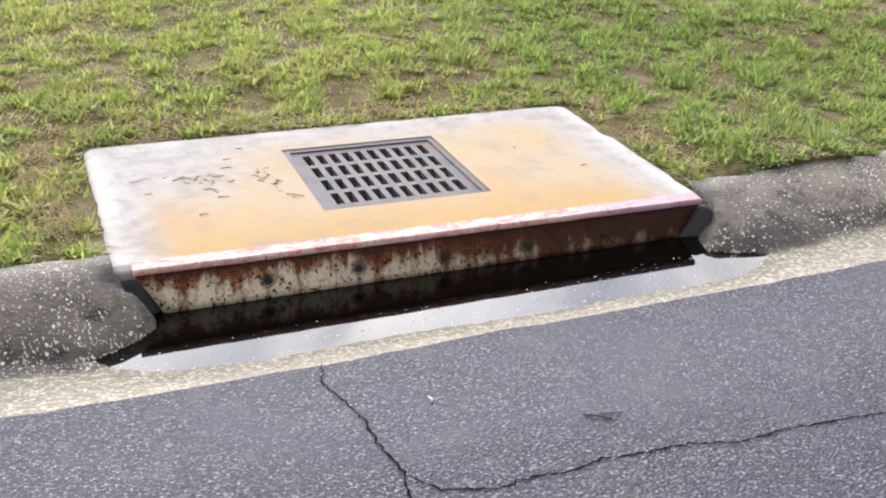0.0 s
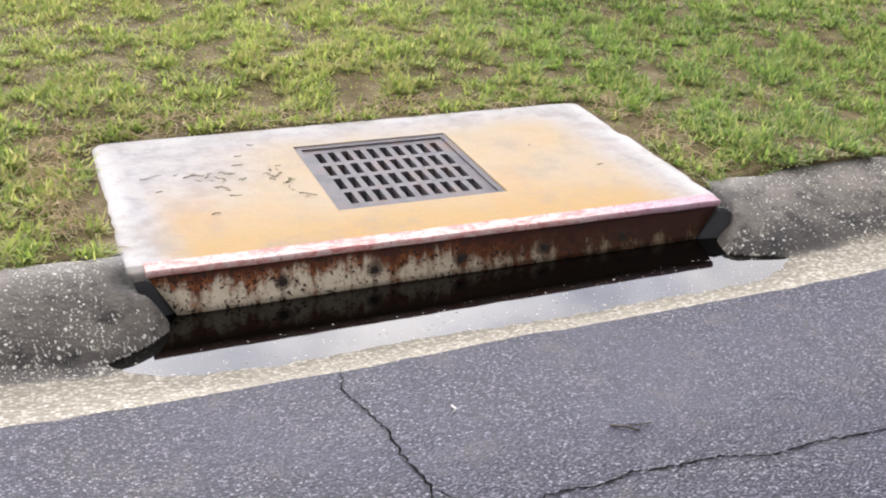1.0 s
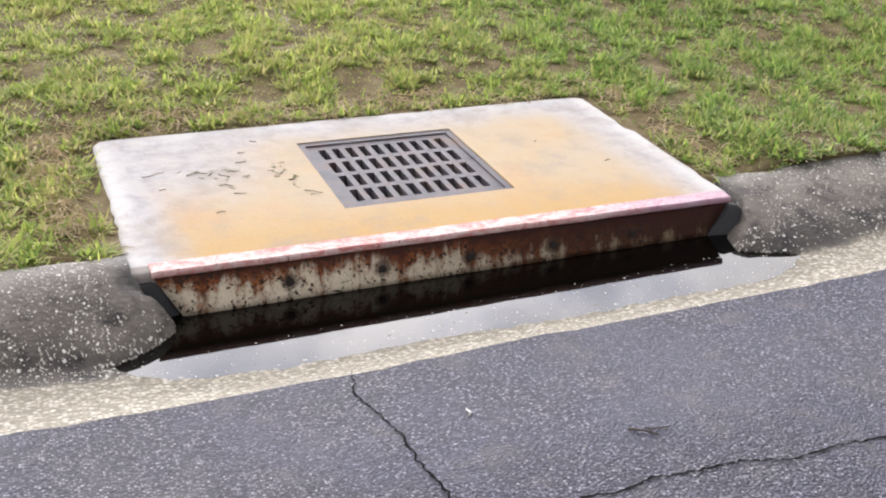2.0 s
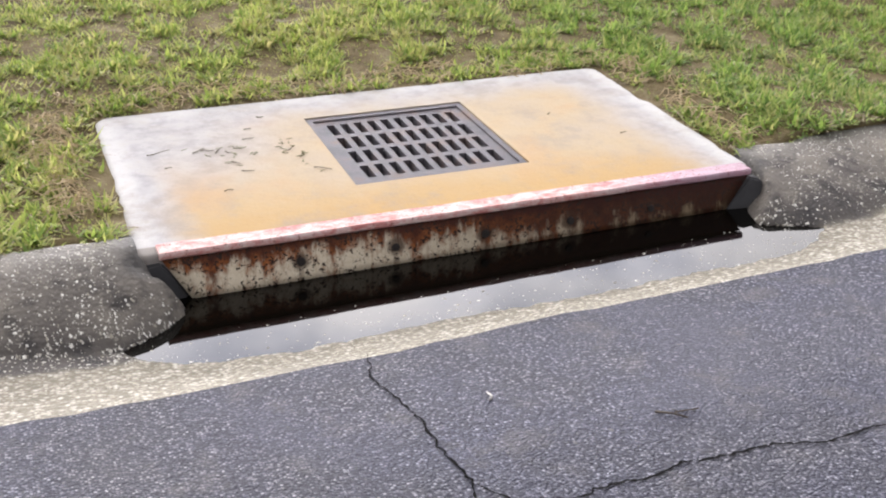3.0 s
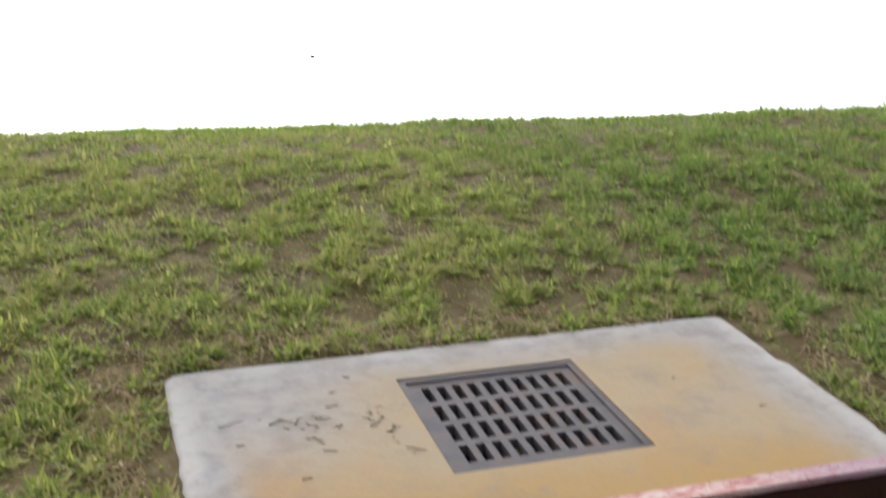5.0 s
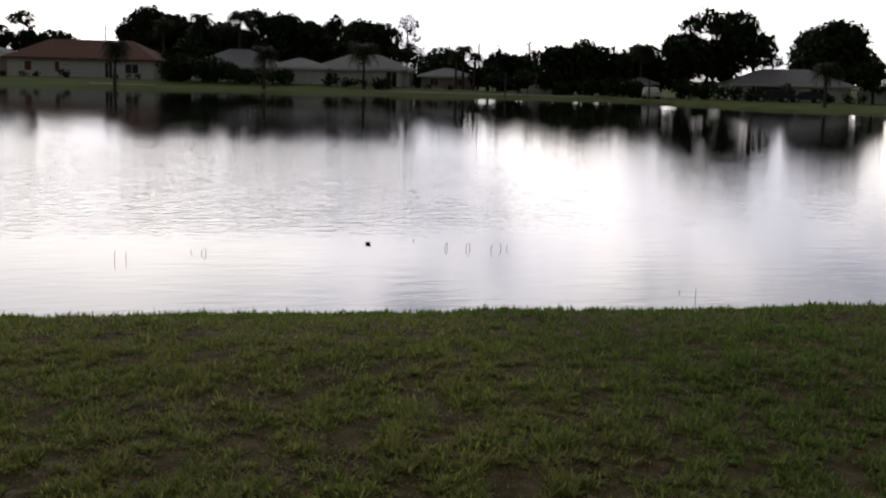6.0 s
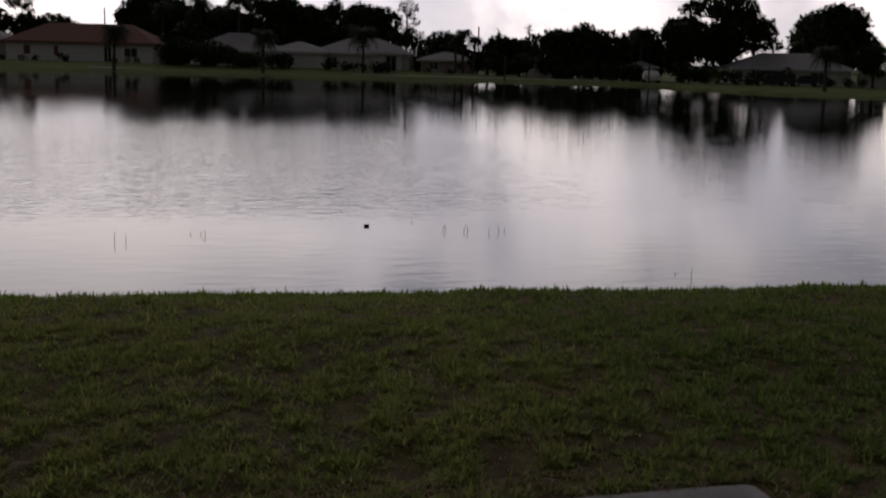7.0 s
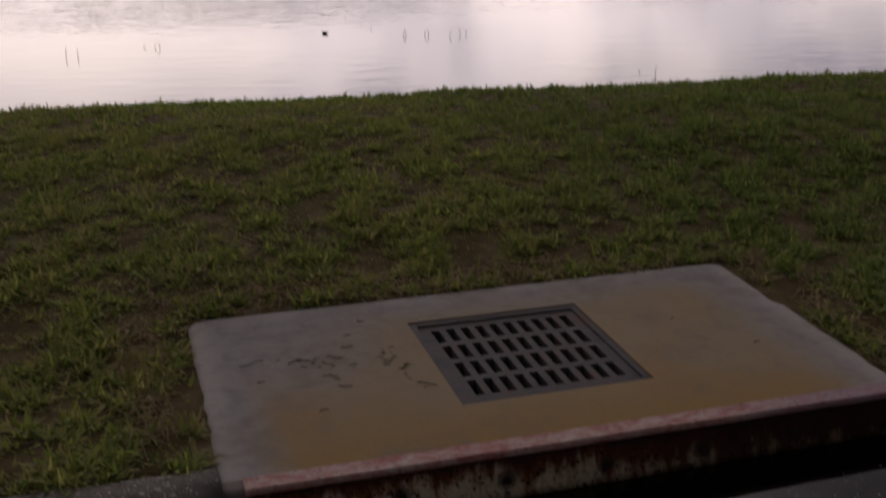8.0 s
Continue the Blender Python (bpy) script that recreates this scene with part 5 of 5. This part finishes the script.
def car(x, y, base, length, tall, turn, label, paint):
    ob = new("car")
    tagged(ob, label, "car")
    half, wide = length / 2, 0.88
    side = [(-half, 0.35), (-half, 0.75), (-half * 0.93, 0.95), (-half * 0.45, tall * 0.62), (-half * 0.28, tall * 0.97), (half * 0.35, tall), (half * 0.75, tall * 0.93), (half * 0.95, tall * 0.60), (half, 0.55), (half * 0.98, 0.35)]
    bm = bmesh.new()
    a = [bm.verts.new((px, -wide * (0.86 if pz > tall * 0.7 else 1), pz)) for px, pz in side]
    b = [bm.verts.new((px, wide * (0.86 if pz > tall * 0.7 else 1), pz)) for px, pz in side]
    bm.faces.new(a), bm.faces.new(b[::-1])
    for i in range(len(side)):
        j = (i + 1) % len(side)
        bm.faces.new((a[j], a[i], b[i], b[j]))
    bmesh.ops.recalc_face_normals(bm, faces=bm.faces)
    bmesh.ops.bevel(bm, geom=list(bm.edges), offset=0.05, segments=2, affect="EDGES")
    part("body", bm, paint, ob)
    for x0, x1 in ((-half * 0.30, half * 0.10), (half * 0.14, half * 0.62)):
        part("window", boxed(x0, x1, -wide - 0.002, -wide * 0.90, tall * 0.64, tall * 0.90, bevel=0.01), GLASS, ob, "dark side window")
    for px in (-half * 0.62, half * 0.62):
        for py in (-wide + 0.08, wide - 0.08):
            verts, faces = tube([(px, py - 0.12, 0.34), (px, py + 0.12, 0.34)], [0.34, 0.34], 16)
            wheel = place("wheel", mesh_from("wheel", verts, faces, RUBBER), ob)
            out = -0.125 if py < 0 else 0.125
            verts, faces = tube([(px, py + out - 0.01, 0.34), (px, py + out + 0.01, 0.34)], [0.20, 0.20], 12)
            place("rim", mesh_from("rim", verts, faces, RIM), wheel, "pale alloy rim")
    part("headlight", boxed(-half - 0.015, -half + 0.05, -0.75, -0.45, 0.62, 0.78, bevel=0.01), RIM, ob)
    part("headlight", boxed(-half - 0.015, -half + 0.05, 0.45, 0.75, 0.62, 0.78, bevel=0.01), RIM, ob)
    ob.matrix_world = pose(x + EAST, y, base, 0, 0, turn)


car(66.6, 114.6, -0.42, 4.3, 1.45, SHORE_TURN, "dark parked car on the grass before the house", CAR_PAINT)
car(70.6, 114.2, -0.42, 3.8, 1.35, SHORE_TURN, "dark parked car beside a hedge", CAR_PAINT)
car(53.4, 117.6, -0.40, 3.6, 1.35, 70, "white parked car between dark trees", TRIM)

# trees behind the houses
for k, (x, y, tall, width) in enumerate((
    (-23.5, 176, 8.2, 7.0), (-18.0, 177, 9.2, 4.2), (-26.5, 170, 7.0, 8.0), (-14.0, 176, 6.0, 6.0), (-10.8, 177, 5.2, 4.5),
    (-2.5, 168, 6.5, 6.0), (0.2, 167, 9.0, 7.5), (3.6, 166, 8.4, 6.5), (6.8, 163, 7.0, 6.5), (10.5, 164, 7.4, 7.0), (14.5, 163, 9.4, 5.5), (17.8, 161, 9.2, 6.5), (21.0, 161, 8.0, 7.0), (24.9, 163, 9.6, 4.0), (27.5, 158, 8.2, 7.0), (30.0, 156, 7.8, 6.0), (4.5, 152, 4.4, 6.5),
    (33.8, 155, 5.6, 3.0), (43.0, 140, 4.2, 4.5), (41.8, 137.5, 4.6, 3.6), (45.0, 139, 4.0, 5.0), (47.5, 132, 5.0, 6.0), (50.5, 132, 5.4, 6.5), (53.0, 131, 4.8, 6.0), (55.5, 130, 4.6, 5.5), (57.0, 129, 5.2, 5.0), (59.5, 133, 4.4, 5.0), (39.0, 133, 3.4, 3.2), (37.0, 139, 3.8, 4.0), (35.0, 142, 4.2, 6.0))):
    tree(x, y, 0.0, tall * 1.04, width * 1.3, 200 + k, None, 0.0, 0.12)
tree(65.4, 128.0, -0.2, 10.8, 12.5, 300, None, 0.62, 0.26, "large spreading oak with gaps in its dark crown")
tree(71.0, 127.0, -0.2, 9.2, 8.5, 305, None, 0.75, 0.40, "open-crowned oak leaning over the grey roof")
tree(61.6, 127.5, -0.2, 7.2, 8.5, 301, None, 0.2, 0.2)
tree(87.2, 134.5, -0.2, 9.2, 13.5, 302, None, 0.1, 0.3, "broad dark oak behind the grey-roofed house")
tree(77.4, 111.6, -0.3, 4.5, 4.6, 303, None, 0.1, 0.35)
tree(80.4, 110.0, -0.3, 4.6, 4.2, 304, None, 0.1, 0.35)


def pine(x, y, base, tall, width, seed, label):
    """A bare stem with separate needle pads."""
    rng = np.random.default_rng(seed)
    ob = new("pine_tree")
    tagged(ob, label, "pine tree")
    ob.location = (x + EAST, y, base)
    verts, faces = tube([(0, 0, -0.3), (0.1, 0, tall * 0.5), (-0.05, 0, tall * 0.97)], [0.22, 0.16, 0.05], 7)
    centres, radii = [], []
    for k in range(13):
        h = 0.48 + 0.5 * k / 12
        a = 2.5 * k
        r = width * 0.5 * (1.15 - 0.75 * (h - 0.48) / 0.52) * rng.uniform(0.5, 1)
        c = (r * math.cos(a), r * math.sin(a), tall * h)
        centres.append(c)
        radii.append(width * rng.uniform(0.13, 0.19))
        v, f = tube([(0, 0, tall * h - 0.4), c], [0.06, 0.02], 5)
        faces += [tuple(i + len(verts) for i in q) for q in f]
        verts += v
    place("trunk", mesh_from("trunk", verts, faces, BARK), ob)
    v, f = leaf_cloud(rng, centres, radii, 160, 0.14)
    place("crown", mesh_from("crown", v, f, LEAF_DARK), ob)


pine(32.0, 146.5, 0.1, 8.9, 4.4, 310, "tall thin pine with open needle pads")
pine(46.2, 139, 0.0, 6.2, 1.7, 311, "slim dark conifer above the shrubs")


def conifer(x, y, base, tall, width, seed, label):
    rng = np.random.default_rng(seed)
    ob = new("conifer")
    tagged(ob, label, "conifer")
    ob.location = (x + EAST, y, base)
    verts, faces = tube([(0, 0, -0.3), (0, 0, tall * 0.5), (0, 0, tall * 0.95)], [0.14, 0.09, 0.03], 7)
    place("trunk", mesh_from("trunk", verts, faces, BARK), ob)
    levels = np.linspace(0.18, 0.97, 14)
    v, f = leaf_cloud(rng, [(rng.normal(0, 0.05), rng.normal(0, 0.05), tall * h) for h in levels], [max(0.16, width * 0.5 * (1.08 - h)) for h in levels], 260, 0.12)
    place("crown", mesh_from("crown", v, f, LEAF_DARK), ob)


conifer(42.0, 138.5, -0.1, 5.7, 1.9, 320, "narrow pointed conifer on the far bank")
conifer(34.6, 150, 0.0, 5.2, 1.6, 321, "narrow pointed conifer on the far bank")

# palms
for k, (x, y, base, tall, r, lean) in enumerate(((-4.2, 128.9, -0.25, 5.0, 2.4, 0.2), (11.5, 125.9, -0.3, 4.9, 2.1, 0.1), (22.8, 127.3, -0.2, 5.7, 2.6, 0.0), (58.3, 91.0, -0.35, 4.5, 2.1, 0.0),
                                                 (6.2, 155, 0.1, 9.2, 2.9, 0.1), (10.9, 152, 0.1, 9.7, 3.1, 0.2), (34.6, 131.5, -0.1, 4.9, 1.5, 0.1), (35.8, 132.5, -0.1, 5.6, 1.7, 0.0), (36.9, 131.8, -0.1, 4.7, 1.5, 0.2), (56.0, 126.5, -0.2, 6.4, 2.3, 0.0), (9.0, 160, 0.1, 8.0, 2.4, 0.0), (1.5, 160, 0.1, 8.2, 2.3, 0.0))):
    palm(x, y, base, tall, r, 400 + k, lean=lean)

# hedges and shrubs before the houses
for k, (x, y, tall, width) in enumerate(((-17.5, 146.5, 0.9, 1.6), (-14.5, 146, 1.0, 2.4), (-10.2, 145, 1.1, 1.5), (-4.8, 142, 0.7, 1.2), (-2.2, 141, 0.8, 1.6), (1.2, 141.5, 1.3, 2.4), (3.2, 139.5, 3.6, 4.5), (4.8, 138.5, 3.4, 5.0), (7.0, 137.0, 2.9, 4.5), (8.5, 136.5, 2.6, 4.0), (10.8, 135.0, 2.5, 4.8), (13.2, 133.5, 2.3, 4.2), (20.4, 131.0, 1.4, 3.6), (22.2, 130.0, 1.3, 3.4), (24.2, 127.5, 1.5, 3.4), (25.0, 127.2, 1.3, 2.4), (30.0, 128.0, 0.8, 2.0), (32.2, 127.0, 0.8, 2.0), (38.6, 128, 2.6, 2.8), (42.4, 128, 3.2, 3.2), (47.0, 126.5, 2.2, 3.6), (49.5, 125.0, 2.4, 4.0), (52.5, 123.5, 2.5, 4.2), (55.0, 122.5, 2.4, 3.8), (60.8, 119.0, 2.6, 3.4), (63.0, 118.0, 2.2, 3.6), (64.6, 116.0, 1.0, 1.6), (72.8, 113.0, 1.2, 4.0), (75.4, 112.0, 1.3, 3.4), (58.4, 118.5, 2.6, 4.2), (70.0, 118.0, 2.2, 2.6), (67.6, 119.0, 2.0, 3.0))):
    bush(x, y, float(ground_height(np.array(float(x)), np.array(float(y)))), tall, width, 500 + k)

pole(39.5, 138.8, -0.1, 5.8, 0.13, "tall thin wooden utility pole", arms=False)
pole(-5.9, 158.6, 0.1, 7.0, 0.12, "thin tall pole behind the brown-roofed house", arms=False)
pole(36.0, 116.2, -0.4, 2.6, 0.09, "slim dark post at the far shore", "post", False)
pole(50.4, 111.5, -0.4, 2.1, 0.10, "slim dark post at the far shore", "post", False)
